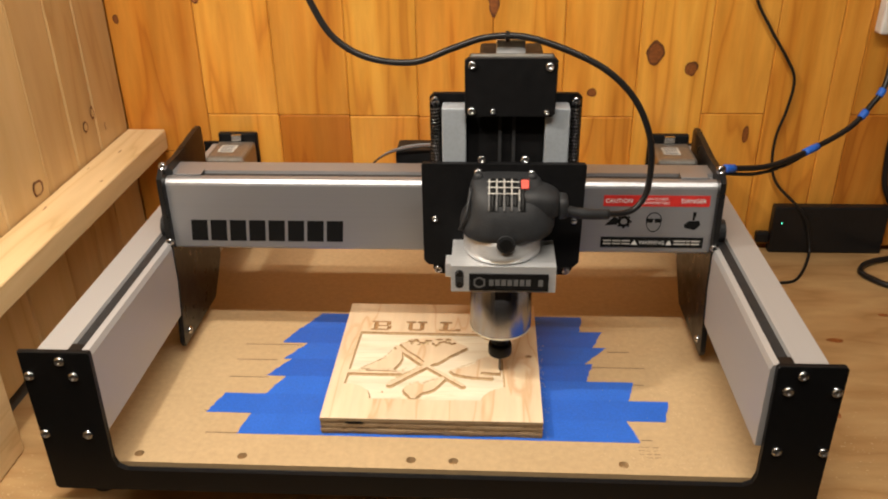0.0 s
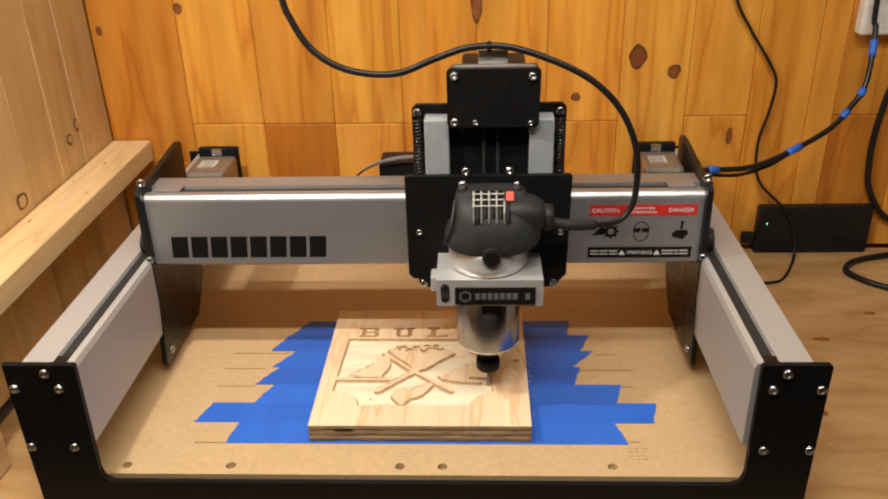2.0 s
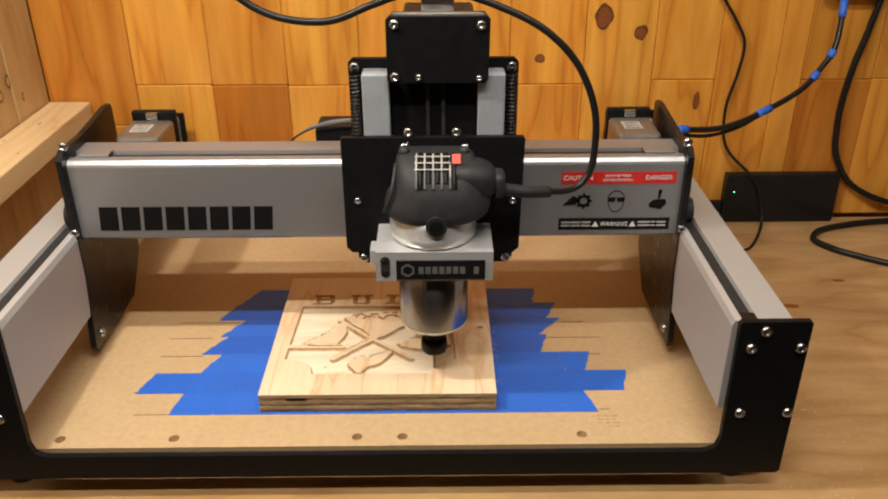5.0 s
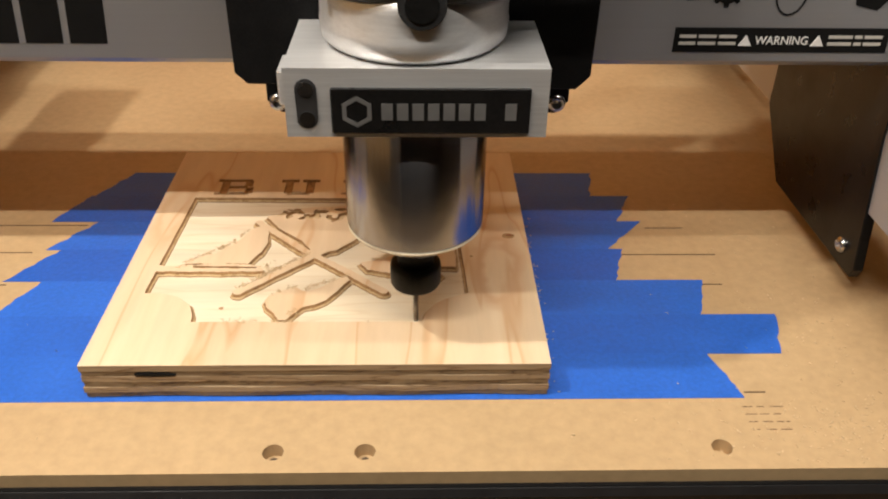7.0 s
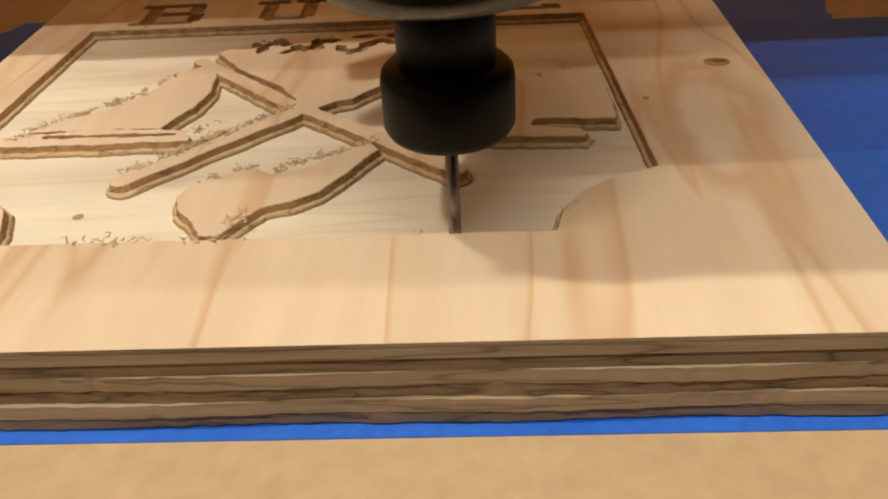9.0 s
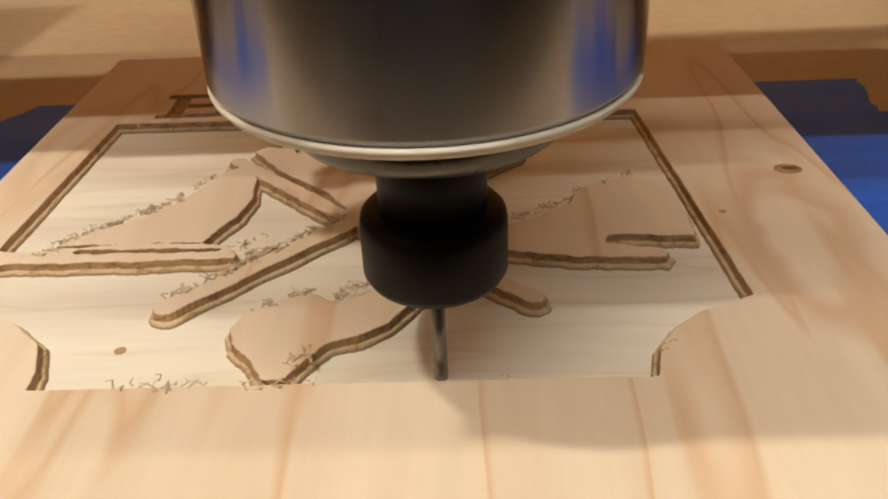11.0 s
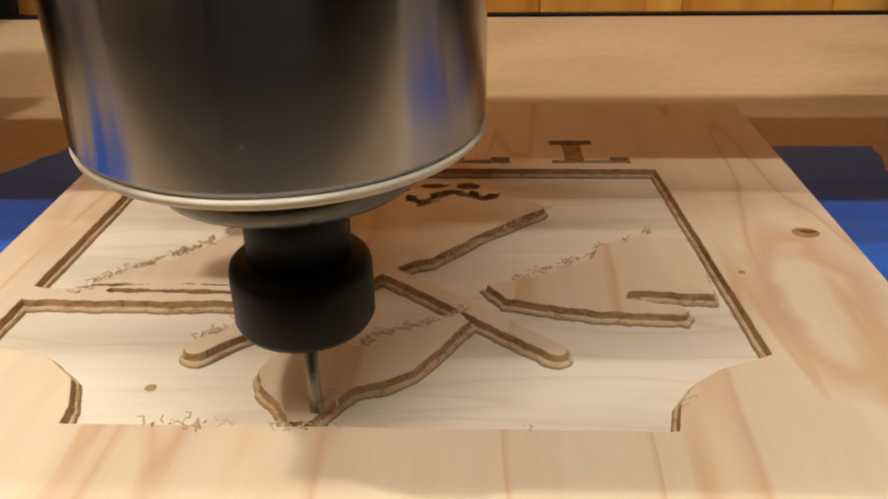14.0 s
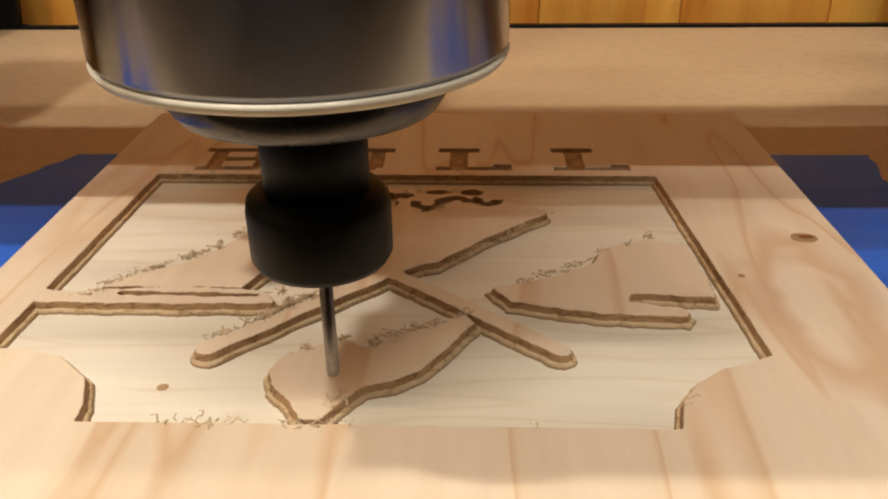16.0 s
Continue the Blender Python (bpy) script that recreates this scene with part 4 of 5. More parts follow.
    oval = [(0.2200 + 0.0085 * math.cos(a * 0.3142) * (1 if math.sin(a * 0.3142) > 0 else 0.9), 0.1605 + 0.0112 * math.sin(a * 0.3142)) for a in range(20)]
    ov2 = [(0.2200 + (x - 0.2200) * 0.9, 0.1605 + (z - 0.1605) * 0.92) for x, z in oval]
    for k in range(20):
        j = (k + 1) % 20
        prism(bm, [oval[k], oval[j], ov2[j], ov2[k]], "y", y, RY + 0.0002)
    for cx in (0.2158, 0.2242):
        prism(bm, [(cx - 0.0038, 0.1645), (cx + 0.0038, 0.1645), (cx + 0.003, 0.1600), (cx - 0.003, 0.1600)], "y", y, RY + 0.0002)
    part("goggles_sign", bm, M_INK, g)
    bm = bmesh.new()
    prism(bm, [(0.2515, 0.1545), (0.262, 0.1520), (0.267, 0.158), (0.2655, 0.1625), (0.255, 0.1620), (0.2505, 0.158)], "y", y, RY + 0.0002)
    prism(bm, [(0.2585, 0.163), (0.2605, 0.163), (0.262, 0.172), (0.2585, 0.172)], "y", y, RY + 0.0002)
    part("cutter_sign", bm, M_INK, g)
    return g


GANTRY = build_gantry()


# ---- X carriage ----
def helix(x, y, z0, z1, r, turns, wire):
    n = turns * 12
    line = [Vector((x + r * math.cos(2 * math.pi * k / 12), y + r * math.sin(2 * math.pi * k / 12), z0 + (z1 - z0) * k / n)) for k in range(n + 1)]
    return tube(bmesh.new(), line, wire, 5)


def build_carriage():
    c = thing("carriage", (0, 0, 0), "black plate carriage with return springs and a motor on top", "carriage")
    out = [(-0.068, 0.112), (-0.062, 0.106), (0.069, 0.106), (0.075, 0.112), (0.075, 0.295), (0.071, 0.299), (-0.064, 0.299), (-0.068, 0.295)]
    part("back_plate", prism(bmesh.new(), out, "y", 0.047, 0.053, 0.0006), M_BLACK, c, "black carriage back plate")
    for x in (-0.0625, 0.069):
        part("spring", helix(x, 0.0425, 0.20, 0.287, 0.0042, 26, 0.0007), M_NOSE, c, "dark steel return spring", True)
        part("spring_pin", rod(bmesh.new(), (x, 0.0425, 0.195), (x, 0.0425, 0.291), 0.002, 10), M_BLACK, c)
        share("screw", SCREW, c, pose(x, 0.0465, 0.292))
        share("screw", SCREW, c, pose(x, 0.0465, 0.112))
    for a, b in ((-0.0555, -0.033), (0.040, 0.0625)):
        bm = box(bmesh.new(), a, b, 0.026, 0.0465, 0.2, 0.291, 0.0012)
        part("guide_block", bm, M_GREY, c, "grey linear guide block")
    part("slide_back", boxed(-0.032, 0.039, 0.034, 0.0465, 0.19, 0.289, 0.001), M_BLACK, c)
    for x in (-0.003, 0.010):
        part("belt", boxed(x, x + 0.003, 0.031, 0.0335, 0.2, 0.285), M_RUBBER, c)
    plate = [(-0.034, 0.288), (-0.031, 0.285), (0.045, 0.285), (0.048, 0.288), (0.049, 0.336), (0.046, 0.339), (-0.031, 0.339), (-0.034, 0.336)]
    part("motor_plate", prism(bmesh.new(), plate, "y", 0.020, 0.026, 0.0007), M_BLACK, c, "black motor cover plate")
    for x, z in ((0.0415, 0.332), (-0.0275, 0.291), (-0.0085, 0.2905), (-0.027, 0.333), (0.0405, 0.2895)):
        share("screw", SCREW, c, pose(x, 0.0198, z) @ Matrix.Scale(0.9 if z > 0.3 or x < -0.02 else 0.6, 4))
    m = part("z_motor", boxed(-0.021, 0.037, 0.030, 0.082, 0.300, 0.338, 0.003), M_BLACK, c, "black stepper motor")
    part("motor_flange", boxed(-0.03, 0.046, 0.027, 0.030, 0.294, 0.341, 0.002), M_MOTOR, m)
    part("plug", boxed(-0.006, 0.020, 0.030, 0.046, 0.339, 0.3525, 0.001), M_ALU, m, "silver connector plug")
    for x in (-0.045, 0.052):
        part("eccentric_wheel", rod(bmesh.new(), (x, 0.054, 0.208), (x, 0.062, 0.208), 0.011, 20), M_RUBBER, c)
        part("eccentric_wheel", rod(bmesh.new(), (x, 0.054, 0.121), (x, 0.062, 0.121), 0.011, 20), M_RUBBER, c)
    part("x_motor", boxed(-0.112, -0.07, 0.128, 0.165, 0.17, 0.211, 0.003), M_BLACK, c, "black stepper motor behind the rail")
    part("motor_arm", boxed(-0.112, 0.05, 0.1275, 0.1325, 0.13, 0.209, 0.001), M_BLACK, c)
    for k, (r, mat) in enumerate(((0.0012, M_CABLE), (0.0009, M_KNOT), (0.0009, M_PALE))):
        line = spline([(-0.05, 0.122, 0.216 + k * 0.0012), (-0.080, 0.1225, 0.2185 + k * 0.0012), (-0.112, 0.123, 0.2125 + k * 0.001), (-0.134, 0.1235, 0.200), (-0.145, 0.124, 0.18)])
        part("motor_wire", tube(bmesh.new(), line, r, 6), mat, c)
    return c


CARRIAGE = build_carriage()


# ---- router on its slide ----
def build_router():
    r = thing("trim_router", (0, 0, 0), "trim router with black rubber top in a machined clamp", "router")
    out = [(-0.077, 0.137), (-0.072, 0.132), (0.070, 0.130), (0.076, 0.136), (0.078, 0.238), (0.076, 0.240), (-0.075, 0.240), (-0.077, 0.238)]
    part("slide_plate", prism(bmesh.new(), out, "y", 0.018, 0.024, 0.0006), M_BLACK, r, "black slide plate")
    for x, z, s in ((-0.023, 0.231, 1.1), (0.027, 0.230, 1.0), (-0.065, 0.183, 0.7), (0.069, 0.182, 0.7), (-0.02, 0.244, 0.9), (0.02, 0.244, 0.9)):
        share("screw", SCREW, r, pose(x, 0.0178 if z < 0.24 else 0.02, z) @ Matrix.Scale(s, 4))
    part("slide_spacer", boxed(-0.03, 0.036, 0.0242, 0.033, 0.14, 0.236, 0.001), M_BLACK, r)
    # clamp with a round bore
    bm = bmesh.new()
    R, z0, z1 = 0.0312, 0.1335, 0.1605
    x0, x1, y0, y1 = -0.0475, 0.0497, -0.0365, 0.0178
    n = 40
    ring = [(R * math.cos(2 * math.pi * k / n), R * math.sin(2 * math.pi * k / n)) for k in range(n)]
    outer = []
    for k in range(n):
        c, s = math.cos(2 * math.pi * k / n), math.sin(2 * math.pi * k / n)
        lx = (x1 / c) if c > 1e-6 else ((x0 / c) if c < -1e-6 else 1e9)
        ly = (y1 / s) if s > 1e-6 else ((y0 / s) if s < -1e-6 else 1e9)
        q = min(lx, ly)
        outer.append((q * c, q * s))
    for z in (z0, z1):
        a = [bm.verts.new((*p, z)) for p in outer]
        b = [bm.verts.new((*p, z)) for p in ring]
        for k in range(n):
            j = (k + 1) % n
            bm.faces.new((a[k], a[j], b[j], b[k]))
        for qx, qy in ((x0, y0), (x1, y0), (x1, y1), (x0, y1)):
            k = int((math.atan2(qy, qx) % (2 * math.pi)) / (2 * math.pi) * n) % n
            bm.faces.new((a[k], bm.verts.new((qx, qy, z)), a[(k + 1) % n]))
    def wall(p, q):
        bm.faces.new([bm.verts.new((*v, z)) for v, z in ((p, z0), (q, z0), (q, z1), (p, z1))])
    for k in range(n):
        wall(ring[k], ring[(k + 1) % n])
    cs = [(x0, y0), (x1, y0), (x1, y1), (x0, y1)]
    for k in range(4):
        wall(cs[k], cs[(k + 1) % 4])
    bmesh.ops.remove_doubles(bm, verts=bm.verts, dist=1e-6)
    clamp = part("clamp", bm, M_ALU, r, "machined aluminium router clamp")
    part("clamp_ear", boxed(-0.0540, -0.0477, -0.012, 0.006, 0.135, 0.150, 0.001), M_ALU, clamp)
    # solid inlay, no hollow: the recess's shade is put into its dark colour
    slot = [(-0.0395 + 0.0040 * math.cos(k * math.pi / 8), (0.1525 if k <= 8 else 0.1410) + 0.0040 * math.sin(k * math.pi / 8)) for k in range(17)]
    part("recess", prism(bmesh.new(), slot, "y", -0.0368, -0.030), M_GREYD, clamp, "oblong screw recess with its shade as a dark inlay")
    for z in (0.1415, 0.1530):
        part("cap_screw", rod(bmesh.new(), (-0.0395, -0.0372, z - 0.0005), (-0.0395, -0.032, z - 0.0005), 0.0029, 12), M_STEEL, clamp)
    name = part("name_plate", boxed(-0.0305, 0.0430, -0.0384, -0.0366, 0.1355, 0.1535, 0.0006), M_BLACKM, clamp, "black name plate with grey marks")
    bm = bmesh.new()
    hexo = [(-0.0210 + 0.0062 * math.sin(k * math.pi / 3), 0.1445 + 0.0062 * math.cos(k * math.pi / 3)) for k in range(6)]
    hexi = [(-0.0210 + 0.0044 * math.sin(k * math.pi / 3), 0.1445 + 0.0044 * math.cos(k * math.pi / 3)) for k in range(6)]
    loops = [[bm.verts.new((x, y, z)) for x, z in pts] for pts, y in ((hexo, -0.0383), (hexo, -0.0386), (hexi, -0.0386), (hexi, -0.0383))]
    for p, q in zip(loops, loops[1:] + loops[:1]):
        for k in range(6):
            bm.faces.new((p[k], p[(k + 1) % 6], q[(k + 1) % 6], q[k]))
    part("mark", bm, M_PALE, name)
    for k in range(9):
        if k == 7:
            continue
        a = -0.0120 + k * 0.0057
        part("mark", boxed(a, a + 0.0042, -0.0386, -0.0383, 0.1412, 0.1478), M_PALE, name)
    # barrel
    prof = [(0.0, 0.0738), (0.020, 0.0738), (0.0285, 0.0748), (0.0290, 0.0758), (0.0300, 0.0763), (0.0305, 0.0773), (0.0305, 0.163), (0.020, 0.164), (0.0, 0.164)]
    part("barrel", lathe(bmesh.new(), [(max(a, 0.0002), z) for a, z in prof], seg=96), M_BODY, r, "polished aluminium motor barrel", True)
    part("barrel_lip", lathe(bmesh.new(), [(0.0285, 0.0746), (0.0298, 0.0746), (0.0304, 0.0753), (0.0306, 0.0761), (0.0285, 0.0762)], seg=96), M_CREAM, r, "ivory ring at the barrel's foot", True)
    part("nose", lathe(bmesh.new(), [(0.010, 0.0662), (0.0178, 0.0664), (0.0200, 0.0672), (0.0212, 0.0690), (0.0216, 0.0739), (0.010, 0.0740)], seg=64), M_NOSE, r, "dark bearing nose", True)
    # spindle, collet nut, cutter
    part("spindle", lathe(bmesh.new(), [(0.0030, 0.052), (0.0086, 0.052), (0.0087, 0.0695), (0.0030, 0.0696)], seg=40), M_COLLET, r, "", True)
    nut = [(0.003, 0.0398), (0.0095, 0.0398), (0.0112, 0.0403), (0.0119, 0.0416), (0.0119, 0.0500), (0.0116, 0.0516), (0.0106, 0.0526), (0.0088, 0.0529), (0.003, 0.0530)]
    part("collet_nut", lathe(bmesh.new(), nut, seg=48), M_COLLET, r, "black collet nut", True)
    part("cutter", lathe(bmesh.new(), [(0.0002, 0.0158), (0.0011, 0.0158), (0.0012, 0.017), (0.0012, 0.041), (0.0002, 0.0411)], seg=20), M_BIT, r, "thin carbide cutting bit", True)
    # silver collar under the rubber top
    part("collar", lathe(bmesh.new(), [(0.018, 0.1607), (0.0340, 0.1607), (0.0364, 0.1630), (0.0370, 0.1690), (0.0366, 0.1700), (0.0366, 0.1790), (0.0356, 0.1845), (0.018, 0.186)], seg=64), M_ALU, r, "silver clamping collar", True)
    knob = part("depth_knob", rod(bmesh.new(), (0.003, -0.0390, 0.1838), (0.003, -0.026, 0.1838), 0.0086, 28), M_RUBBER, r, "black round knob")
    part("knob_cap", rod(bmesh.new(), (0.003, -0.0396, 0.1838), (0.003, -0.0389, 0.1838), 0.0060, 24), M_COLLET, knob)
    # rubber top: a flat-fronted boot with a lobe towards the cable
    BOOT = [(0.1830, -0.0345, 0.0390, -0.0345, 0.033), (0.1848, -0.0374, 0.0432, -0.0360, 0.034), (0.1878, -0.0394, 0.0466, -0.0366, 0.034), (0.1918, -0.0400, 0.0480, -0.0363, 0.034),
            (0.1965, -0.0388, 0.0484, -0.0354, 0.033), (0.2010, -0.0355, 0.0470, -0.0344, 0.032), (0.2065, -0.0335, 0.0440, -0.0328, 0.031), (0.2120, -0.0325, 0.0415, -0.0304, 0.030), (0.2170, -0.0318, 0.0396, -0.0274, 0.029),
            (0.2220, -0.0310, 0.0380, -0.0232, 0.028), (0.2265, -0.0300, 0.0362, -0.0178, 0.026), (0.2298, -0.0285, 0.0342, -0.0120, 0.024), (0.2320, -0.0262, 0.0315, -0.0060, 0.021), (0.2330, -0.0215, 0.0265, -0.0010, 0.016)]
    def loft(rings, n=48):
        """Skin over rings given as functions of an angle."""
        bm = bmesh.new()
        rows = [[bm.verts.new(f(math.cos(2 * math.pi * k / n), math.sin(2 * math.pi * k / n))) for k in range(n)] for f in rings]
        for a, b in zip(rows, rows[1:]):
            for k in range(n):
                bm.faces.new((a[k], a[(k + 1) % n], b[(k + 1) % n], b[k]))
        bm.faces.new(rows[0])
        bm.faces.new(rows[-1])
        return bm
    def squared(a0, a1, b0, b1, power):
        e = 2 / power
        return lambda c, s: ((a0 + a1) / 2 + (a1 - a0) / 2 * math.copysign(abs(c) ** e, c), (b0 + b1) / 2 + (b1 - b0) / 2 * math.copysign(abs(s) ** e, s))
    def level(z, x0, x1, y0, y1):
        f = squared(x0, x1, y0, y1, 3.0)
        return lambda c, s: (*f(c, s), z)
    def across(x, y0, y1, z0, z1):
        f = squared(y0, y1, z0, z1, 3.2)
        return lambda c, s: (x, *f(c, s))
    def front(z):
        """How far forward the boot stands at a height."""
        return float(np.interp(z, [q[0] for q in BOOT], [q[3] for q in BOOT]))
    top = part("rubber_top", loft([level(*q) for q in BOOT]), M_RUBBER, r, "dark rubber over-moulded top", True)
    lobe = [(0.016, -0.025, 0.018, 0.195, 0.2290), (0.032, -0.0240, 0.0175, 0.1955, 0.2285), (0.0405, -0.0225, 0.0160, 0.1970, 0.2262), (0.0460, -0.0205, 0.0145, 0.1985, 0.2240), (0.0500, -0.0180, 0.0120, 0.2000, 0.2215), (0.0520, -0.0140, 0.0080, 0.2030, 0.2185)]
    part("shoulder", loft([across(*q) for q in lobe], 36), M_RUBBER, top, "", True)
    part("cord_socket", loft([across(*q) for q in ((0.0512, -0.0165, 0.0050, 0.1985, 0.2190), (0.0520, -0.0175, 0.0060, 0.1975, 0.2200), (0.0580, -0.0170, 0.0055, 0.1980, 0.2195), (0.0595, -0.0150, 0.0035, 0.2000, 0.2175))], 28), M_RUBBER, top, "", True)
    # ridge down the side, and the seam above the skirt
    part("side_ridge", tube(bmesh.new(), spline([(-0.0298, front(0.226) + 0.012, 0.226), (-0.0323, front(0.212) + 0.010, 0.212), (-0.0350, front(0.202) + 0.010, 0.202), (-0.0396, front(0.191) + 0.013, 0.191)], 5), 0.0016, 8), M_RUBBER, top, "", True)
    # vent grille and switch on the sloping front
    part("boss", lathe(bmesh.new(), [(0.0005, -0.004), (0.0044, -0.004), (0.0048, 0.002), (0.0036, 0.005), (0.0005, 0.006)], (-0.0230, 0.004, 0.2312), 20), M_RUBBER, top, "", True)
    part("boss", lathe(bmesh.new(), [(0.0005, -0.004), (0.0044, -0.004), (0.0048, 0.002), (0.0036, 0.005), (0.0005, 0.006)], (0.0262, 0.004, 0.2312), 20), M_RUBBER, top, "", True)
    heights = (0.2326, 0.2304, 0.2278, 0.2245, 0.2208, 0.2170, 0.2135)
    for k in range(5):
        x = -0.0128 + k * 0.0068
        hi = heights[:4] if k < 4 else heights[2:5]
        part("vent_bar", tube(bmesh.new(), [Vector((x, front(z) - 0.0016, z + 0.0014)) for z in hi], 0.0007, 6), M_BAR, top, "pale bar of the vent grille")
        part("vent_rib", tube(bmesh.new(), [Vector((x, front(z) - 0.0010, z + 0.0006)) for z in heights[3:]], 0.0009, 6), M_PALE, top)
        part("vent_slot", tube(bmesh.new(), [Vector((x + 0.0034, front(z) + 0.0010, z - 0.0004)) for z in heights[:6 if k % 4 else 7]], 0.0025, 8), M_INK, top)
    for z in (0.2316, 0.2288, 0.2252):
        part("vent_bar", tube(bmesh.new(), [Vector((-0.0143, front(z) - 0.0020, z + 0.0018)), Vector((0.0145, front(z) - 0.0020, z + 0.0018))], 0.0006, 6), M_BAR, top)
    switch = part("switch", boxed(-0.0036, 0.0036, -0.0050, 0.0050, -0.002, 0.0022, 0.0008), M_SWITCH, top, "red rocker switch")
    switch.matrix_basis = pose(0.0196, front(0.2300) + 0.001, 0.2308, 33, 0, 0)
    # power cord with its strain relief
    cord = [(0.052, -0.008, 0.206), (0.075, -0.006, 0.2005), (0.098, 0.004, 0.1960), (0.118, 0.014, 0.1935), (0.131, 0.020, 0.201), (0.137, 0.022, 0.220), (0.135, 0.022, 0.260), (0.119, 0.022, 0.298), (0.092, 0.022, 0.326), (0.057, 0.024, 0.344), (0.018, 0.026, 0.356), (-0.016, 0.026, 0.356), (-0.046, 0.024, 0.347), (-0.081, 0.022, 0.335), (-0.121, 0.021, 0.339), (-0.150, 0.020, 0.356), (-0.167, 0.020, 0.383), (-0.174, 0.020, 0.41), (-0.180, 0.02, 0.5), (-0.185, 0.02, 0.7)]
    part("power_cord", tube(bmesh.new(), spline(cord, 8), 0.0030, 12), M_CABLE, r, "black power cord looped over the motor", True)
    part("strain_relief", tube(bmesh.new(), spline([(0.044, -0.007, 0.2085), (0.060, -0.0075, 0.204), (0.078, -0.005, 0.2000), (0.098, 0.004, 0.1960)], 6), 0.0052, 12), M_RUBBER, r, "", True)
    part("cable_tie", tube(bmesh.new(), [Vector((0.000, 0.026, 0.3568)), Vector((0.0035, 0.026, 0.3568))], 0.0048, 12), M_INK, r)
    return r


ROUTER = build_router()


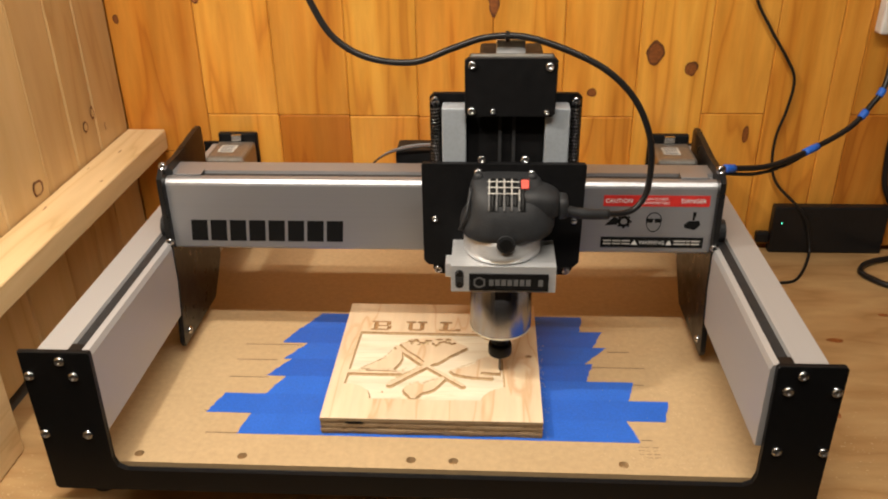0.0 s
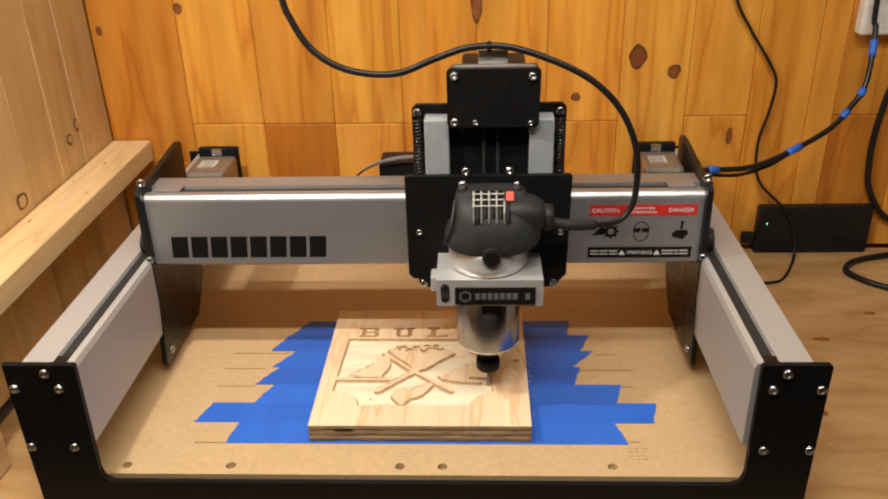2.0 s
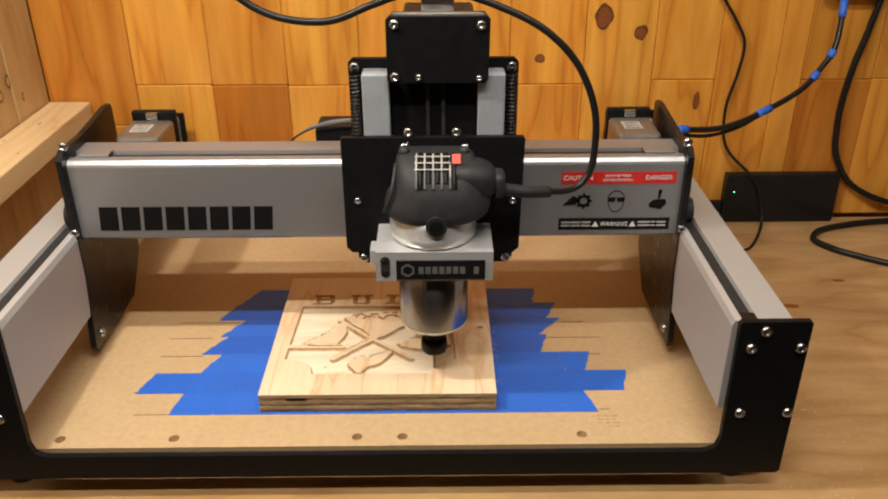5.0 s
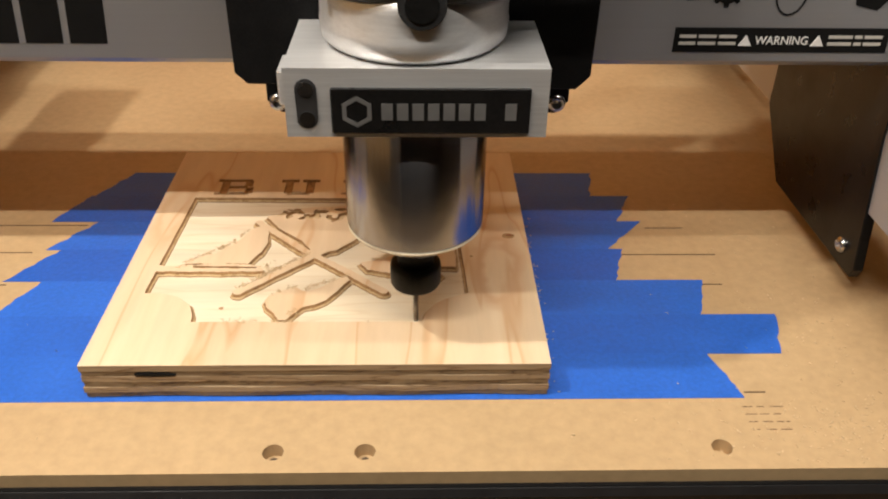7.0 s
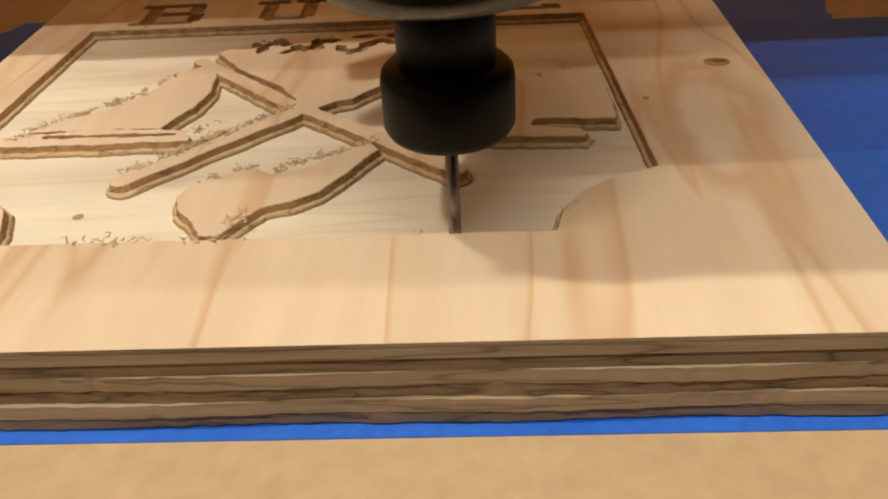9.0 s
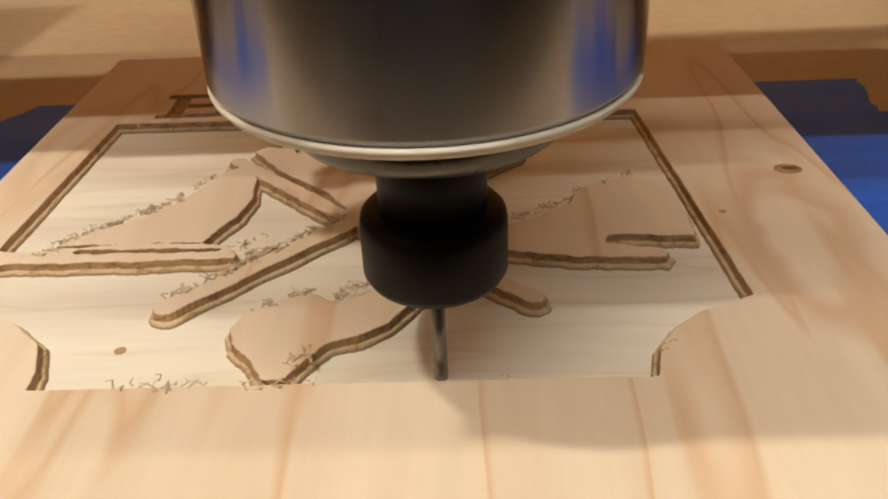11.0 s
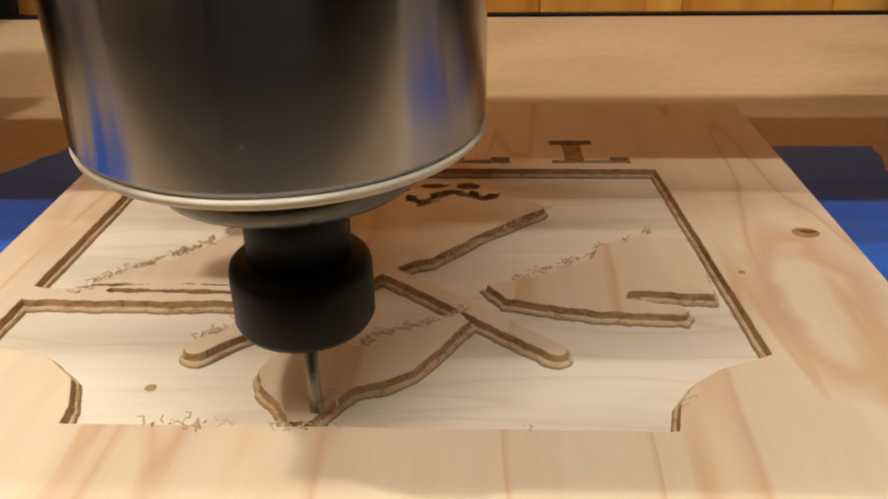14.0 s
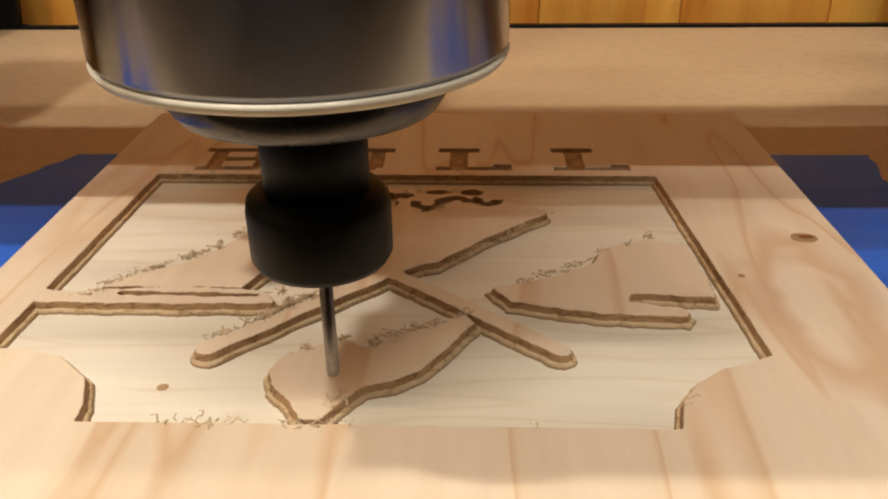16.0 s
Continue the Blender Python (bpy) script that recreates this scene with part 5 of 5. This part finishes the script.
# ---- things on the bench and wall ----
def build_surroundings():
    psu = thing("power_supply", (0.5335, 0.529, TABLE_Z), "black power supply brick with a green light on the bench", "power supply")
    part("case", boxed(-0.079, 0.079, -0.003, 0.0135, 0, 0.072, 0.003), M_PLASTIC, psu)
    part("indicator", boxed(-0.0680, -0.0662, -0.0036, -0.0028, 0.0465, 0.0483), M_LED, psu, "small green light")
    part("plug", boxed(-0.098, -0.0792, 0.000, 0.012, 0.014, 0.03, 0.003), M_PLASTIC, psu)
    def cable(label, pts, r, tapes=()):
        c = thing("cable", pts[0], label, "cable")
        o = Vector(pts[0])
        line = [p - o for p in spline(pts, 10)]
        part("sheath", tube(bmesh.new(), line, r, 8), M_CABLE, c, "", True)
        for t in tapes:
            k = int(t * (len(line) - 1))
            part("tape_band", tube(bmesh.new(), line[k:k + 4], r * 1.35, 10), M_TAPE, c, "blue tape band", True)
    cable("black cable bundle banded with blue tape", [(0.292, 0.315, 0.178), (0.32, 0.33, 0.173), (0.374, 0.36, 0.164), (0.429, 0.40, 0.166), (0.491, 0.44, 0.182), (0.52, 0.458, 0.205), (0.538, 0.47, 0.232), (0.55, 0.50, 0.289), (0.549, 0.51, 0.328), (0.55, 0.52, 0.6)], 0.0035, (0.1, 0.34, 0.5, 0.62, 0.73))
    cable("thin black cable beside the bundle", [(0.292, 0.315, 0.174), (0.32, 0.33, 0.167), (0.36, 0.352, 0.158), (0.40, 0.378, 0.158), (0.431, 0.401, 0.164)], 0.0022)
    cable("thin black cable hanging down the wall", [(0.36, 0.5375, 0.6), (0.372, 0.5375, 0.40), (0.385, 0.5375, 0.327), (0.41, 0.5375, 0.283), (0.438, 0.5375, 0.243), (0.452, 0.5375, 0.215), (0.449, 0.5375, 0.175), (0.441, 0.5375, 0.136), (0.443, 0.5375, 0.095), (0.455, 0.535, 0.066), (0.490, 0.522, 0.032), (0.504, 0.5205, 0.000), (0.505, 0.507, -0.0295), (0.470, 0.446, -0.0328), (0.438, 0.433, -0.0328)], 0.0020)
    cable("thick black cable hanging behind the power supply", [(0.63, 0.5375, 0.6), (0.62, 0.5375, 0.33), (0.61, 0.5375, 0.24), (0.60, 0.5375, 0.189), (0.595, 0.5375, 0.14), (0.596, 0.5375, 0.101), (0.604, 0.5375, 0.060), (0.637, 0.538, 0.015), (0.70, 0.53, -0.01), (0.8, 0.52, -0.02)], 0.0042)
    cable("black cable looped on the bench", [(0.80, 0.53, -0.0306), (0.69, 0.52, -0.0306), (0.632, 0.51, -0.0306), (0.585, 0.493, -0.0306), (0.563, 0.470, -0.0306), (0.566, 0.449, -0.0306), (0.593, 0.42, -0.0306), (0.66, 0.38, -0.0306), (0.80, 0.34, -0.0306)], 0.0042)
    box_ = thing("wall_outlet", (0.572, WALL_Y, 0.277), "white wall outlet box with a black plug", "outlet")
    part("plate", boxed(-0.03, 0.045, -0.022, -0.002, 0.0, 0.12, 0.003), M_OUTLET, box_)
    part("plug", boxed(0.012, 0.034, -0.04, -0.0205, 0.03, 0.055, 0.004), M_PLASTIC, box_, "black plug")


build_surroundings()


# ---- what moves: place of the cutter's tip, and its lift ----
CUT = [
    (0, 0.0658, 0.1520, 0), (0.5, 0.0662, 0.1470, 0), (1, 0.0664, 0.1425, 0), (1.5, 0.0663, 0.1385, 0), (2, 0.0662, 0.1350, 0), (2.5, 0.0661, 0.1312, 0),
    (3, 0.0650, 0.1268, 0), (3.5, 0.0630, 0.1228, 0), (4.5, 0.0545, 0.1130, 0), (5.5, 0.0482, 0.1040, 0), (6, 0.0464, 0.1026, 0), (6.5, 0.0460, 0.1026, 0),
    (7, 0.0448, 0.1026, 0), (7.5, 0.0412, 0.1026, 0), (8, 0.0370, 0.1026, 0), (8.5, 0.0328, 0.1026, 0), (9, 0.0284, 0.1026, 0), (9.5, 0.0238, 0.1026, 0),
    (10, 0.0190, 0.1024, 0), (11.25, 0.0075, 0.1024, 0), (12.5, -0.0037, 0.1024, 0), (13, -0.0079, 0.1026, 0), (13.5, -0.0133, 0.1028, 0), (14, -0.0173, 0.1030, 0),
    (14.5, -0.0177, 0.1030, 0.0002), (15, -0.0160, 0.1030, 0.0028), (15.5, -0.0159, 0.1030, 0.0073), (16, -0.0155, 0.1030, 0.0120),
]


def motions():
    walk(GANTRY, [(t, pose(0, y, 0)) for t, x, y, z in CUT])
    walk(CARRIAGE, [(t, pose(x - 0.002, y, 0)) for t, x, y, z in CUT])
    walk(ROUTER, [(t, pose(x, y, z)) for t, x, y, z in CUT])


motions()
